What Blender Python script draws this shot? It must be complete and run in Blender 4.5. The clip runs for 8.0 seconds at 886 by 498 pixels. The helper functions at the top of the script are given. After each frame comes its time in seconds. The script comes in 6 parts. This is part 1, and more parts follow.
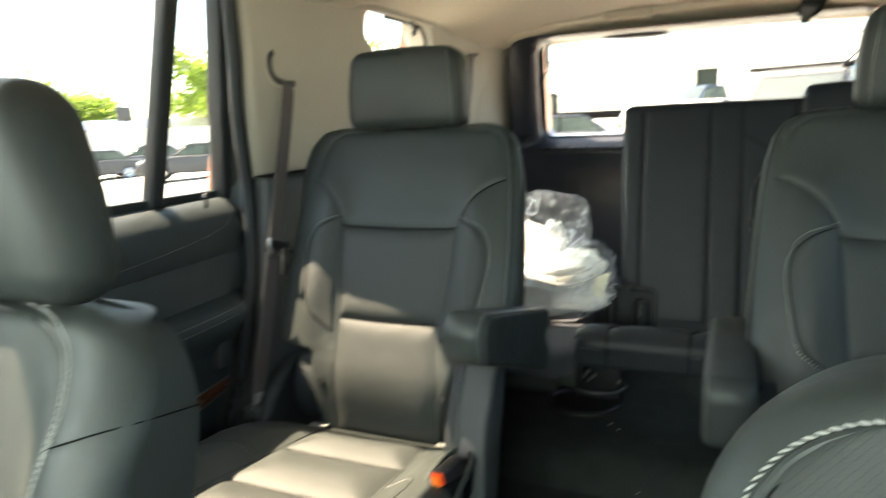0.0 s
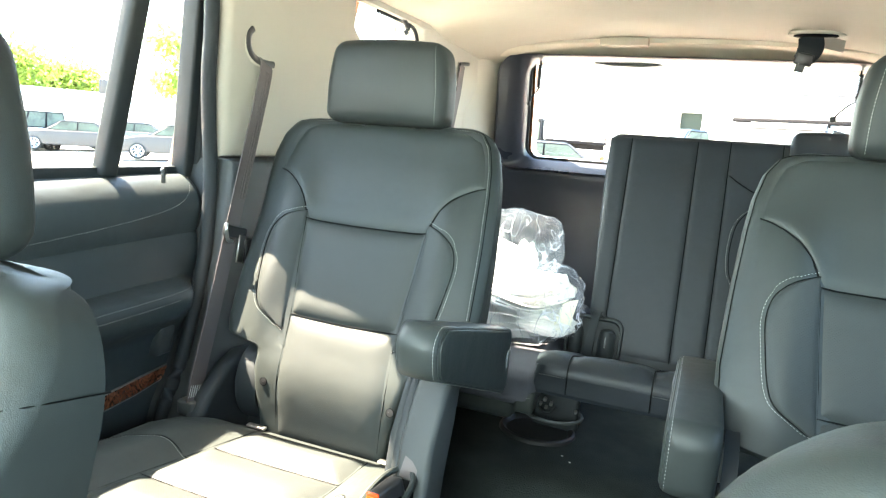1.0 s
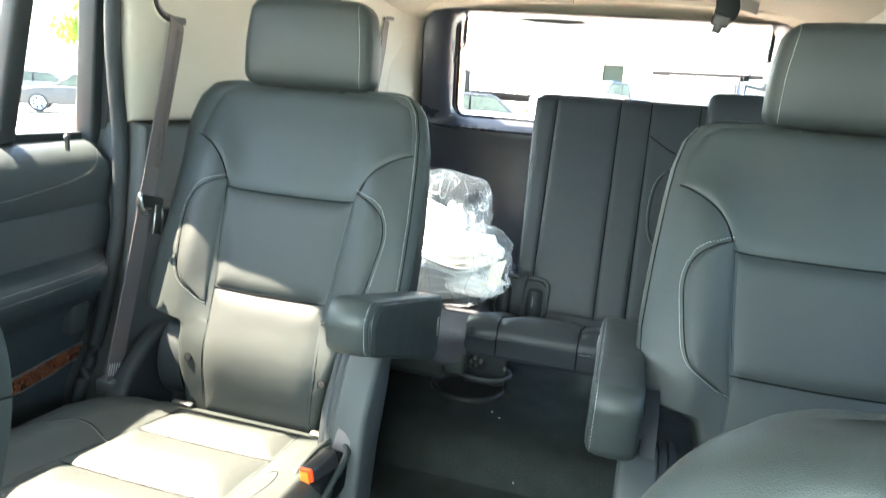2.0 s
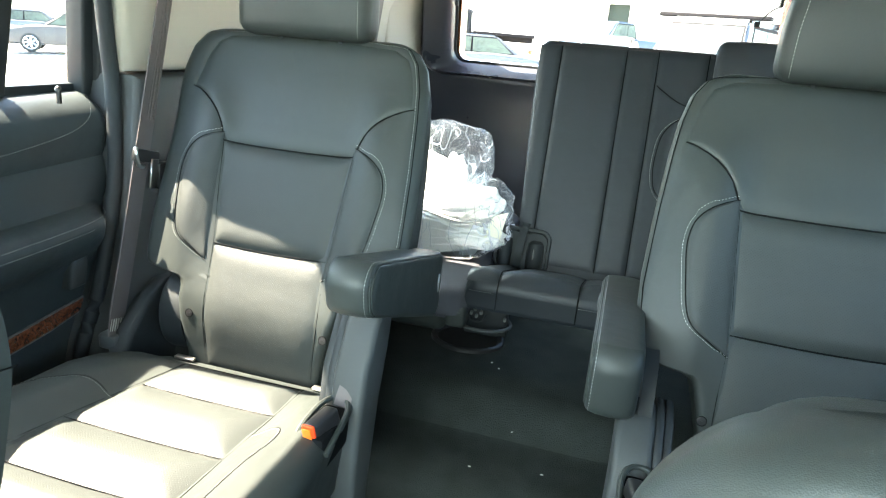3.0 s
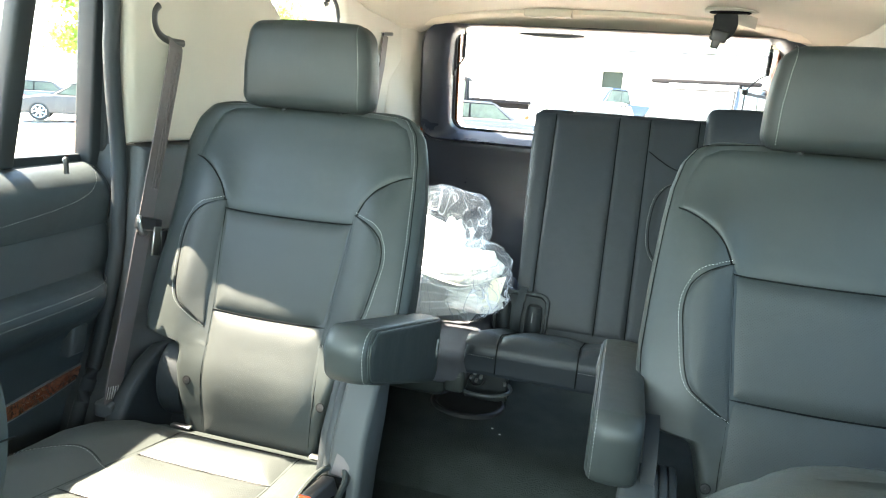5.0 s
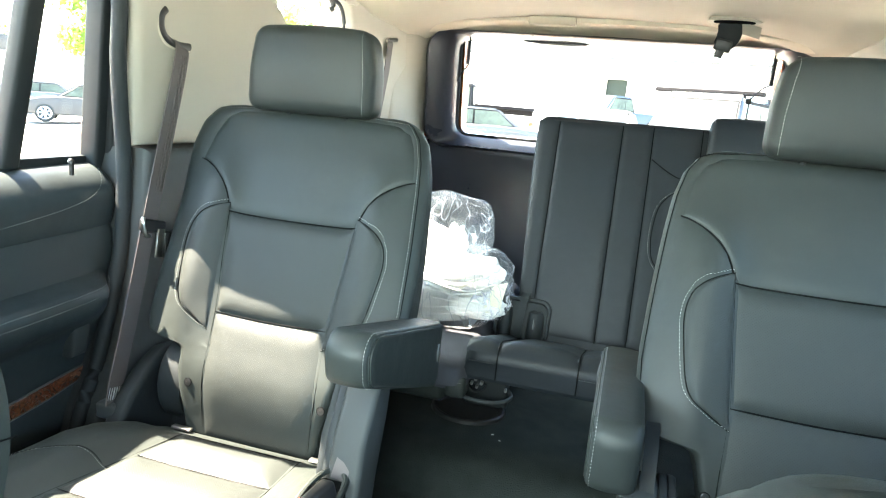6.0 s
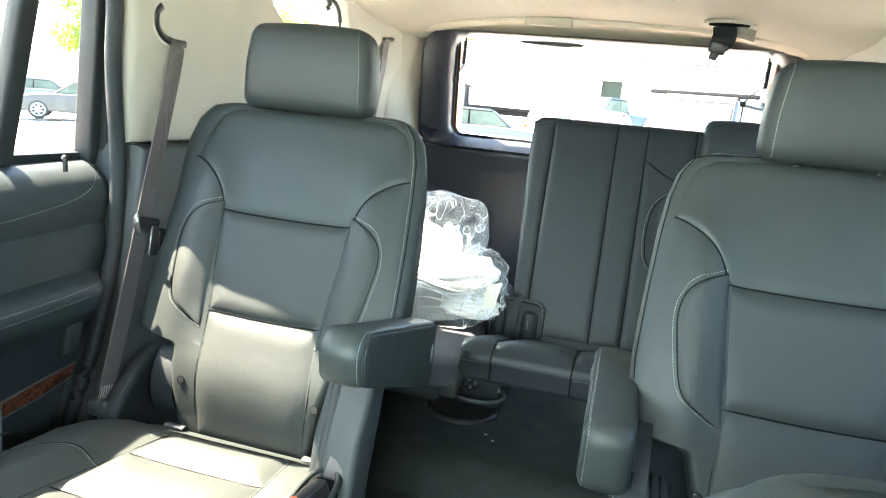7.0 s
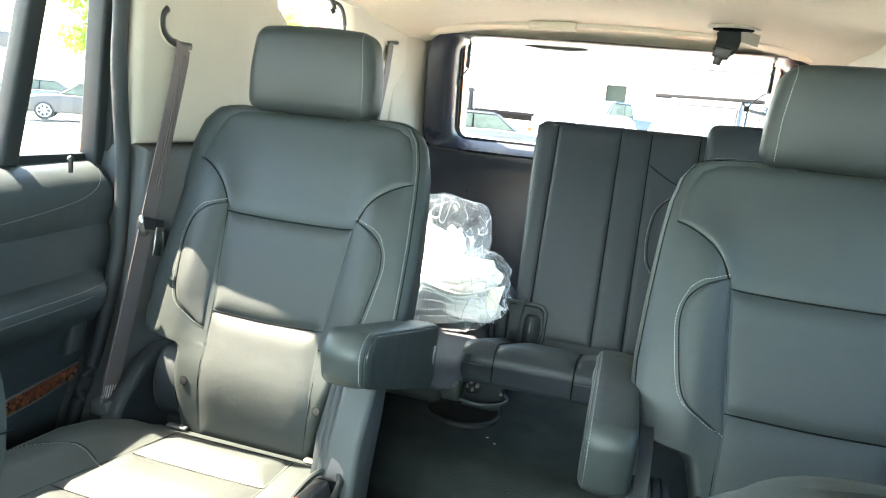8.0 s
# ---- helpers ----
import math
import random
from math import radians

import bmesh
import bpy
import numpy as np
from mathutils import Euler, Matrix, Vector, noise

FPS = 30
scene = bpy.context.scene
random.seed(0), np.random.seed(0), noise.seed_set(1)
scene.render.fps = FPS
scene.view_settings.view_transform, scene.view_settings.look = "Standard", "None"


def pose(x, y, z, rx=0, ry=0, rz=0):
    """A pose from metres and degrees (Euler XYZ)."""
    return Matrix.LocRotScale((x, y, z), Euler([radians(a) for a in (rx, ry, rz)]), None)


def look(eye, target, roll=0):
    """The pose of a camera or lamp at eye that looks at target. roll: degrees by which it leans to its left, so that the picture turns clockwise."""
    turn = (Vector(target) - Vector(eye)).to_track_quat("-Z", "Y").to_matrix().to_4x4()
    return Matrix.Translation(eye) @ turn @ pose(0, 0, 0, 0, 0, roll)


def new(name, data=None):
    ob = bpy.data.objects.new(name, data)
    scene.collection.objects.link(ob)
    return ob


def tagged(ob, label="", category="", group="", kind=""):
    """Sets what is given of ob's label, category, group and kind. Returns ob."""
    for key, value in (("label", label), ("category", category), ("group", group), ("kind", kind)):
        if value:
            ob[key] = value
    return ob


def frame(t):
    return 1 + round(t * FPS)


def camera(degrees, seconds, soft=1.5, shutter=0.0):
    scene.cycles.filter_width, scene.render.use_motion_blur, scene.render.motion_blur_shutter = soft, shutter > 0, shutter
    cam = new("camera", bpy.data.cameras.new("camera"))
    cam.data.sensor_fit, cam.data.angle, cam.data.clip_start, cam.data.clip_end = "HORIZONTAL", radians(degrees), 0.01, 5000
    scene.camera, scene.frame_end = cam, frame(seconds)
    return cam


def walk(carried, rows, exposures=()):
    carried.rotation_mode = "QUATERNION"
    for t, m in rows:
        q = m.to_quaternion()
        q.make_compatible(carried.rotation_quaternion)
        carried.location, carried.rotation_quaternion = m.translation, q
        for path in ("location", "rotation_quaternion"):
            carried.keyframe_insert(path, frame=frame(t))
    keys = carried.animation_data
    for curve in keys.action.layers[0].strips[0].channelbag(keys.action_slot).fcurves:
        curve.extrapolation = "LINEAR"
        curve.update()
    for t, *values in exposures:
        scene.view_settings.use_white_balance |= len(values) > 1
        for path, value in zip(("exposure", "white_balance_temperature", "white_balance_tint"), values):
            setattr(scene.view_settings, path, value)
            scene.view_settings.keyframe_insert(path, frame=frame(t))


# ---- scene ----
cam = camera(67.7, 8.0, soft=1.1, shutter=0.5)
PATH = [
    (0, (0.166, 0.316, 0.959), (-0.632, 2.112, 0.591), -2.4),
    (0.1, (0.1678, 0.3243, 0.9574), (-0.5675, 2.1543, 0.6252), -2.10),
    (0.2, (0.1694, 0.3325, 0.9558), (-0.5487, 2.1717, 0.6369), -3.38),
    (0.3, (0.1708, 0.3406, 0.9539), (-0.5822, 2.1663, 0.6379), -1.91),
    (0.4, (0.1717, 0.3485, 0.9517), (-0.5862, 2.1716, 0.6328), -1.27),
    (0.5, (0.172, 0.356, 0.949), (-0.588, 2.179, 0.634), -0.2),
    (0.6, (0.1704, 0.3631, 0.9459), (-0.5851, 2.1881, 0.6320), 2.73),
    (0.7, (0.1664, 0.3694, 0.9427), (-0.5754, 2.2005, 0.6318), 2.44),
    (0.8, (0.1610, 0.3744, 0.9398), (-0.5665, 2.2102, 0.6222), 3.24),
    (1, (0.15, 0.379, 0.937), (-0.574, 2.214, 0.609), 4.5),
    (1.2, (0.1439, 0.3758, 0.9400), (-0.5465, 2.2224, 0.6033), 5.97),
    (1.4, (0.1421, 0.3709, 0.9466), (-0.4933, 2.2394, 0.6225), 6.62),
    (1.5, (0.142, 0.37, 0.95), (-0.468, 2.25, 0.643), 5.7),
    (1.6, (0.1420, 0.3718, 0.9530), (-0.4529, 2.2562, 0.6443), 5.58),
    (1.8, (0.1420, 0.3822, 0.9579), (-0.4070, 2.2719, 0.6006), 4.63),
    (2, (0.142, 0.393, 0.962), (-0.359, 2.276, 0.511), 4.7),
    (2.2, (0.1416, 0.3993, 0.9660), (-0.3525, 2.2723, 0.4684), 4.75),
    (3.3, (0.135, 0.409, 0.983), (-0.34, 2.248, 0.357), 5.0),
    (3.5, (0.136, 0.409, 0.984), (-0.347, 2.259, 0.4), 4.7),
    (4, (0.134, 0.404, 0.985), (-0.362, 2.278, 0.495), 4.4),
    (4.5, (0.138, 0.402, 0.988), (-0.363, 2.285, 0.536), 4.3),
    (6, (0.142, 0.397, 0.989), (-0.372, 2.284, 0.573), 5.1),
    (6.5, (0.142, 0.397, 0.987), (-0.366, 2.286, 0.573), 5.5),
    (7, (0.142, 0.396, 0.988), (-0.356, 2.288, 0.574), 5.6),
    (7.5, (0.143, 0.397, 0.987), (-0.358, 2.288, 0.575), 5.9),
    (8, (0.144, 0.393, 0.988), (-0.365, 2.284, 0.582), 5.9),
]
walk(cam, [(t, look(eye, target, roll)) for t, eye, target, roll in PATH], [(0.0, 3.3, 8100, 5), (0.3, 3.84, 7750, 5), (0.6, 4.30, 7450, 4), (1.0, 4.74, 7150, 4), (1.6, 4.80, 6980, 4), (2.0, 4.68, 7000, 4), (3.5, 4.54, 6950, 2), (4.5, 4.62, 6950, 3), (8.0, 4.65, 6930, 2)])

# ---- world, sun ----
SUN_DIR = Vector((0.65, 0.03, -1.0)).normalized()      # the way the sunlight travels
world = bpy.data.worlds.new("world")
scene.world = world
world.use_nodes = True
wn = world.node_tree.nodes
sky = wn.new("ShaderNodeTexSky")
sky.sky_type = "NISHITA"
sky.sun_disc = False
sky.sun_elevation = math.asin(-SUN_DIR.z)
sky.sun_rotation = math.atan2(-SUN_DIR.x, -SUN_DIR.y)
wn["Background"].inputs[1].default_value = 0.12
world.node_tree.links.new(sky.outputs[0], wn["Background"].inputs[0])
sun_data = bpy.data.lights.new("sun", "SUN")
sun_data.energy, sun_data.angle, sun_data.color = 5.0, radians(0.53), (1.0, 0.86, 0.74)
sun = new("sun", sun_data)
sun.matrix_world = look(Vector((0, 0, 0)) - SUN_DIR * 20, (0, 0, 0))


def window_light(name, eye, target, wide, high, power):
    """An area lamp in a window's opening, for the sky's light that comes down through it; nothing comes up from below the horizon."""
    d = bpy.data.lights.new(name, "AREA")
    d.shape, d.size, d.size_y, d.energy, d.color = "RECTANGLE", wide, high, power, (0.79, 0.95, 1.0)
    d.spread = radians(115)
    new(name, d).matrix_world = look(Vector(eye), Vector(target))


window_light("windscreen_light", (-0.08, -0.62, 1.06), (-0.08, 0.0, 0.35), 1.2, 0.66, 3.85)
window_light("left_front_window_light", (-0.84, 0.1, 1.04), (0.3, 0.8, 0.10), 0.6, 0.36, 0.6)
window_light("right_front_window_light", (0.84, 0.1, 1.04), (0.1, 0.8, 0.1), 0.6, 0.36, 0.36)
window_light("left_rear_door_light", (-0.83, 0.76, 1.07), (-0.3, 1.0, 0.35), 0.32, 0.42, 0.16)
window_light("right_quarter_window_light", (0.775, 2.13, 1.08), (0.1, 2.1, 0.35), 0.34, 0.26, 0.10)
window_light("left_quarter_window_light", (-0.80, 2.17, 1.09), (-0.28, 2.17, 0.42), 0.28, 0.26, 0.75)


# ---- materials ----
def mat(name, color, rough=0.5, metal=0.0, vary=0.12, scale=6.0, fine=220.0, bump=0.15, coat=0.0, spec=0.5, dist=0.002):
    """A principled surface with two scales of colour variation and a fine relief."""
    m = bpy.data.materials.new(name)
    m.use_nodes = True
    nt = m.node_tree
    bsdf = nt.nodes["Principled BSDF"]
    bsdf.inputs["Roughness"].default_value = rough
    bsdf.inputs["Metallic"].default_value = metal
    bsdf.inputs["Coat Weight"].default_value = coat
    bsdf.inputs["Specular IOR Level"].default_value = spec
    tc = nt.nodes.new("ShaderNodeTexCoord")
    big, small = nt.nodes.new("ShaderNodeTexNoise"), nt.nodes.new("ShaderNodeTexNoise")
    big.inputs["Scale"].default_value, small.inputs["Scale"].default_value = scale, fine
    big.inputs["Detail"].default_value = 5.0
    small.inputs["Detail"].default_value = 3.0
    for n in (big, small):
        nt.links.new(tc.outputs["Object"], n.inputs["Vector"])
    add = nt.nodes.new("ShaderNodeMath")
    add.operation = "MULTIPLY_ADD"
    add.inputs[1].default_value, add.inputs[2].default_value = 0.4, 0.0
    nt.links.new(small.outputs["Fac"], add.inputs[0])
    tot = nt.nodes.new("ShaderNodeMath")
    nt.links.new(add.outputs[0], tot.inputs[0])
    nt.links.new(big.outputs["Fac"], tot.inputs[1])
    ramp = nt.nodes.new("ShaderNodeMapRange")
    ramp.inputs["From Min"].default_value, ramp.inputs["From Max"].default_value = 0.45, 0.95
    ramp.inputs["To Min"].default_value, ramp.inputs["To Max"].default_value = 1 - vary, 1 + vary
    nt.links.new(tot.outputs[0], ramp.inputs["Value"])
    hue = nt.nodes.new("ShaderNodeHueSaturation")
    hue.inputs["Color"].default_value = (*color, 1)
    nt.links.new(ramp.outputs[0], hue.inputs["Value"])
    nt.links.new(hue.outputs[0], bsdf.inputs["Base Color"])
    rr = nt.nodes.new("ShaderNodeMapRange")
    rr.inputs["To Min"].default_value, rr.inputs["To Max"].default_value = max(0.02, rough - 0.08), min(1, rough + 0.08)
    nt.links.new(big.outputs["Fac"], rr.inputs["Value"])
    nt.links.new(rr.outputs[0], bsdf.inputs["Roughness"])
    if bump:
        b = nt.nodes.new("ShaderNodeBump")
        b.inputs["Strength"].default_value, b.inputs["Distance"].default_value = bump, dist
        nt.links.new(small.outputs["Fac"], b.inputs["Height"])
        nt.links.new(b.outputs[0], bsdf.inputs["Normal"])
    return m


def leather(name, color, perforated=False, rough=0.50):
    """Pebbled leather; the perforated kind has rows of small holes laid out on the panel's own UVs."""
    m = mat(name, color, rough, vary=0.10, scale=9, fine=420, bump=0.0, spec=0.28)
    nt = m.node_tree
    bsdf = nt.nodes["Principled BSDF"]
    tc = nt.nodes.new("ShaderNodeTexCoord")
    peb = nt.nodes.new("ShaderNodeTexVoronoi")
    peb.inputs["Scale"].default_value = 1150
    nt.links.new(tc.outputs["Object"], peb.inputs["Vector"])
    wide = nt.nodes.new("ShaderNodeTexNoise")
    wide.inputs["Scale"].default_value, wide.inputs["Detail"].default_value = 22, 2
    nt.links.new(tc.outputs["Object"], wide.inputs["Vector"])
    b0 = nt.nodes.new("ShaderNodeBump")
    b0.inputs["Strength"].default_value, b0.inputs["Distance"].default_value = 0.25, 0.006
    nt.links.new(wide.outputs["Fac"], b0.inputs["Height"])
    b1 = nt.nodes.new("ShaderNodeBump")
    b1.inputs["Strength"].default_value, b1.inputs["Distance"].default_value = 0.30, 0.0004
    nt.links.new(peb.outputs["Distance"], b1.inputs["Height"])
    nt.links.new(b0.outputs[0], b1.inputs["Normal"])
    last = b1
    if perforated:
        sc = nt.nodes.new("ShaderNodeMapping")
        sc.inputs["Scale"].default_value = (300, 300, 1)
        sc.inputs["Rotation"].default_value = (0, 0, radians(45))
        nt.links.new(tc.outputs["UV"], sc.inputs["Vector"])
        hole = nt.nodes.new("ShaderNodeTexVoronoi")
        hole.voronoi_dimensions = "2D"
        hole.inputs["Scale"].default_value, hole.inputs["Randomness"].default_value = 1.0, 0.0
        nt.links.new(sc.outputs[0], hole.inputs["Vector"])
        th = nt.nodes.new("ShaderNodeMapRange")
        th.inputs["From Min"].default_value, th.inputs["From Max"].default_value = 0.12, 0.20
        nt.links.new(hole.outputs["Distance"], th.inputs["Value"])
        b2 = nt.nodes.new("ShaderNodeBump")
        b2.inputs["Strength"].default_value, b2.inputs["Distance"].default_value = 0.42, 0.0007
        nt.links.new(th.outputs[0], b2.inputs["Height"])
        nt.links.new(b1.outputs[0], b2.inputs["Normal"])
        last = b2
        mix = nt.nodes.new("ShaderNodeMix")
        mix.data_type = "RGBA"
        src = bsdf.inputs["Base Color"].links[0].from_socket
        mix.inputs[6].default_value = (0.012, 0.013, 0.013, 1)
        nt.links.new(th.outputs[0], mix.inputs[0])
        nt.links.new(src, mix.inputs[7])
        nt.links.new(mix.outputs[2], bsdf.inputs["Base Color"])
    nt.links.new(last.outputs[0], bsdf.inputs["Normal"])
    return m


def glass(name, tint=(0.9, 0.93, 0.92), gloss=0.06):
    m = bpy.data.materials.new(name)
    m.use_nodes = True
    nt = m.node_tree
    nt.nodes.remove(nt.nodes["Principled BSDF"])
    tr, gl, mx = nt.nodes.new("ShaderNodeBsdfTransparent"), nt.nodes.new("ShaderNodeBsdfGlossy"), nt.nodes.new("ShaderNodeMixShader")
    tr.inputs[0].default_value = (*tint, 1)
    gl.inputs["Roughness"].default_value = 0.03
    mx.inputs[0].default_value = gloss
    nt.links.new(tr.outputs[0], mx.inputs[1])
    nt.links.new(gl.outputs[0], mx.inputs[2])
    nt.links.new(mx.outputs[0], nt.nodes["Material Output"].inputs[0])
    return m


def wood_mat():
    m = mat("burl_wood", (0.17, 0.055, 0.022), 0.18, vary=0.35, scale=40, fine=260, bump=0.0, coat=0.8)
    nt = m.node_tree
    n = nt.nodes.new("ShaderNodeTexNoise")
    n.inputs["Scale"].default_value, n.inputs["Detail"].default_value, n.inputs["Distortion"].default_value = 55, 8, 3.5
    tc = nt.nodes.new("ShaderNodeTexCoord")
    nt.links.new(tc.outputs["Object"], n.inputs["Vector"])
    r = nt.nodes.new("ShaderNodeValToRGB")
    r.color_ramp.elements[0].position, r.color_ramp.elements[0].color = 0.35, (0.025, 0.009, 0.005, 1)
    r.color_ramp.elements[1].position, r.color_ramp.elements[1].color = 0.62, (0.15, 0.052, 0.026, 1)
    nt.links.new(n.outputs["Fac"], r.inputs[0])
    nt.links.new(r.outputs[0], nt.nodes["Principled BSDF"].inputs["Base Color"])
    return m


LEATHER = leather("black_leather", (0.0192, 0.0232, 0.0222), False, 0.50)
PERF = leather("perforated_leather", (0.0205, 0.0242, 0.0232), True, 0.56)
VINYL = leather("dark_vinyl", (0.0235, 0.0305, 0.033), False, 0.50)
# third-row vinyl, made darker and bluer to hold the shade back there
THIRD_SHADED = leather("shaded_third_row_vinyl", (0.0105, 0.0135, 0.0172), False, 0.50)
THREAD = mat("pale_thread", (0.34, 0.34, 0.325), 0.7, vary=0.1, fine=900, bump=0.1, dist=0.0005)
ROPE = mat("thick_pale_thread", (0.19, 0.19, 0.18), 0.6, vary=0.12, scale=60, fine=1500, bump=0.3, dist=0.0004)
PLASTIC = mat("black_plastic", (0.046, 0.051, 0.053), 0.5, vary=0.12, scale=8, fine=900, bump=0.2, dist=0.0004, spec=0.3)
COVER = mat("dark_grained_plastic", (0.033, 0.037, 0.038), 0.6, vary=0.14, scale=8, fine=700, bump=0.4, dist=0.0006, spec=0.25)
FRAME = mat("black_frame_plastic", (0.014, 0.017, 0.019), 0.58, vary=0.12, scale=8, fine=900, bump=0.2, dist=0.0004, spec=0.25)
GREYPLASTIC = mat("grey_plastic", (0.064, 0.068, 0.070), 0.45, vary=0.1, scale=8, fine=900, bump=0.2, dist=0.0004)
PIANO = mat("smooth_black_plastic", (0.012, 0.012, 0.013), 0.38, vary=0.1, fine=300, bump=0.03)
BEIGE = mat("beige_trim", (0.31, 0.293, 0.252), 0.62, vary=0.05, scale=3, fine=700, bump=0.25, dist=0.0005)
HEADLINER = mat("headliner_cloth", (0.455, 0.418, 0.347), 0.9, vary=0.05, scale=4, fine=500, bump=0.35, dist=0.0008, spec=0.2)
HEADER = mat("cream_header_plastic", (0.56, 0.51, 0.405), 0.6, vary=0.04, scale=3, fine=700, bump=0.2, dist=0.0005)
TAILGATE = mat("blue_black_plastic", (0.028, 0.031, 0.042), 0.30, vary=0.12, scale=7, fine=800, bump=0.2, dist=0.0004, spec=0.5)
CARPET = mat("charcoal_carpet", (0.024, 0.029, 0.028), 0.98, vary=0.32, scale=14, fine=330, bump=0.9, dist=0.004, spec=0.1)
FELT = mat("grey_felt", (0.044, 0.046, 0.055), 0.95, vary=0.2, scale=12, fine=420, bump=0.6, dist=0.002, spec=0.15)
BELT = mat("grey_webbing", (0.076, 0.064, 0.064), 0.7, vary=0.08, scale=10, fine=900, bump=0.3, dist=0.0006)
METAL = mat("bare_steel", (0.55, 0.55, 0.53), 0.3, 1.0, vary=0.08, fine=300, bump=0.05)
RED = mat("red_button", (0.75, 0.06, 0.015), 0.35, vary=0.05, bump=0.02)
ORANGE = mat("orange_red_button", (0.80, 0.16, 0.02), 0.35, vary=0.05, bump=0.02)
PAPER = mat("white_paper", (0.86, 0.85, 0.82), 0.8, vary=0.06, scale=12, fine=300, bump=0.1)
CREAM = mat("cream_paper", (0.80, 0.77, 0.60), 0.8, vary=0.06, scale=12, fine=300, bump=0.1)
SEAM = mat("dark_seam", (0.004, 0.0045, 0.005), 0.9, vary=0.1, bump=0.0, spec=0.05)
WOOD = wood_mat()
GLASS = glass("window_glass", (0.95, 0.97, 0.96), 0.04)
FILM = glass("clear_plastic_film", (0.985, 0.99, 0.995), 0.025)
FILM.node_tree.nodes["Glossy BSDF"].inputs["Roughness"].default_value = 0.10
fn = FILM.node_tree
# the creased film's whiteness plus sky sheen, both put into a pale diffuse colour
haze, haze_mix = fn.nodes.new("ShaderNodeBsdfDiffuse"), fn.nodes.new("ShaderNodeMixShader")
haze.inputs[0].default_value = (0.84, 0.87, 0.97, 1)
last_mix = fn.nodes["Mix Shader"]
fn.links.new(last_mix.outputs[0], haze_mix.inputs[1])
fn.links.new(haze.outputs[0], haze_mix.inputs[2])
fn.links.new(haze_mix.outputs[0], fn.nodes["Material Output"].inputs[0])
film_tc, crumple = fn.nodes.new("ShaderNodeTexCoord"), fn.nodes.new("ShaderNodeTexNoise")
crumple.inputs["Scale"].default_value, crumple.inputs["Detail"].default_value, crumple.inputs["Distortion"].default_value = 7, 3, 0.8
fn.links.new(film_tc.outputs["Object"], crumple.inputs["Vector"])
painted_glint = None
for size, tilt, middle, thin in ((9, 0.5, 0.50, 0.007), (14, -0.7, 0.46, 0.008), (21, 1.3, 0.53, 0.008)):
    # long thin white lines drawn out one way, fold glints put into the colour
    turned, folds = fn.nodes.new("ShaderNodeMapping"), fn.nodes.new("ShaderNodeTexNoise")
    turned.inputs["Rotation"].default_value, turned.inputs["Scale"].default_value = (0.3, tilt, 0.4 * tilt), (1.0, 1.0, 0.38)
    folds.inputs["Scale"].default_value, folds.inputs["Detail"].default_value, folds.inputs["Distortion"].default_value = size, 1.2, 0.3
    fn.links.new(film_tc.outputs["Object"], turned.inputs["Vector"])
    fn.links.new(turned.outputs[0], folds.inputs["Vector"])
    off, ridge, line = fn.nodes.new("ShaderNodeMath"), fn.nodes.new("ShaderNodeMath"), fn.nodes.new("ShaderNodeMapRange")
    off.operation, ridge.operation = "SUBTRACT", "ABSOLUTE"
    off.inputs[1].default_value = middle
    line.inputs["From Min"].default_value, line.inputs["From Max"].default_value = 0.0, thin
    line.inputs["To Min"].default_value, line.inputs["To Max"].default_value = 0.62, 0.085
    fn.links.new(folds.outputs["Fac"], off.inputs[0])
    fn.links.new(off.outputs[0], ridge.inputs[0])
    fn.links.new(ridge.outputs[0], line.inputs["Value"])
    if painted_glint is None:
        painted_glint = line.outputs[0]
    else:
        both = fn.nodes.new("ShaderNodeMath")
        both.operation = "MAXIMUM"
        fn.links.new(painted_glint, both.inputs[0])
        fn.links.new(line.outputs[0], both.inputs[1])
        painted_glint = both.outputs[0]
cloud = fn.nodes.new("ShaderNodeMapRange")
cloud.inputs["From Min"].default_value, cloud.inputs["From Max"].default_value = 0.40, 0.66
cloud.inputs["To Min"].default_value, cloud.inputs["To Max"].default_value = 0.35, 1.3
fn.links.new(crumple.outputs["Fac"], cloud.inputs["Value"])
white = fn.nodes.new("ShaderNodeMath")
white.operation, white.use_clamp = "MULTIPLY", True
fn.links.new(painted_glint, white.inputs[0])
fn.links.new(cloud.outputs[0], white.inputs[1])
fn.links.new(white.outputs[0], haze_mix.inputs[0])
crease = fn.nodes.new("ShaderNodeBump")
crease.inputs["Strength"].default_value, crease.inputs["Distance"].default_value = 0.20, 0.003
fn.links.new(crumple.outputs["Fac"], crease.inputs["Height"])
for shiny in ("Glossy BSDF", haze.name):
    fn.links.new(crease.outputs[0], fn.nodes[shiny].inputs["Normal"])
PAINT = mat("copper_paint", (0.30, 0.085, 0.03), 0.25, 0.4, vary=0.05, bump=0.0, coat=1.0)
RUBBER = mat("black_rubber", (0.016, 0.020, 0.023), 0.6, vary=0.15, fine=500, bump=0.2, spec=0.25)


# ---- building helpers ----
TOP = {}


def thing(name, label, category, at=(0, 0, 0), group="", kind="", m=None):
    """An Empty at the thing's base; parts are given in world coordinates, or in its own when m is given."""
    ob = new(name)
    ob.matrix_basis = m if m is not None else Matrix.Translation(at)
    TOP[ob] = Matrix() if m is not None else Matrix.Translation(at).inverted()
    ob.empty_display_size = 0.05
    return tagged(ob, label, category, group, kind)


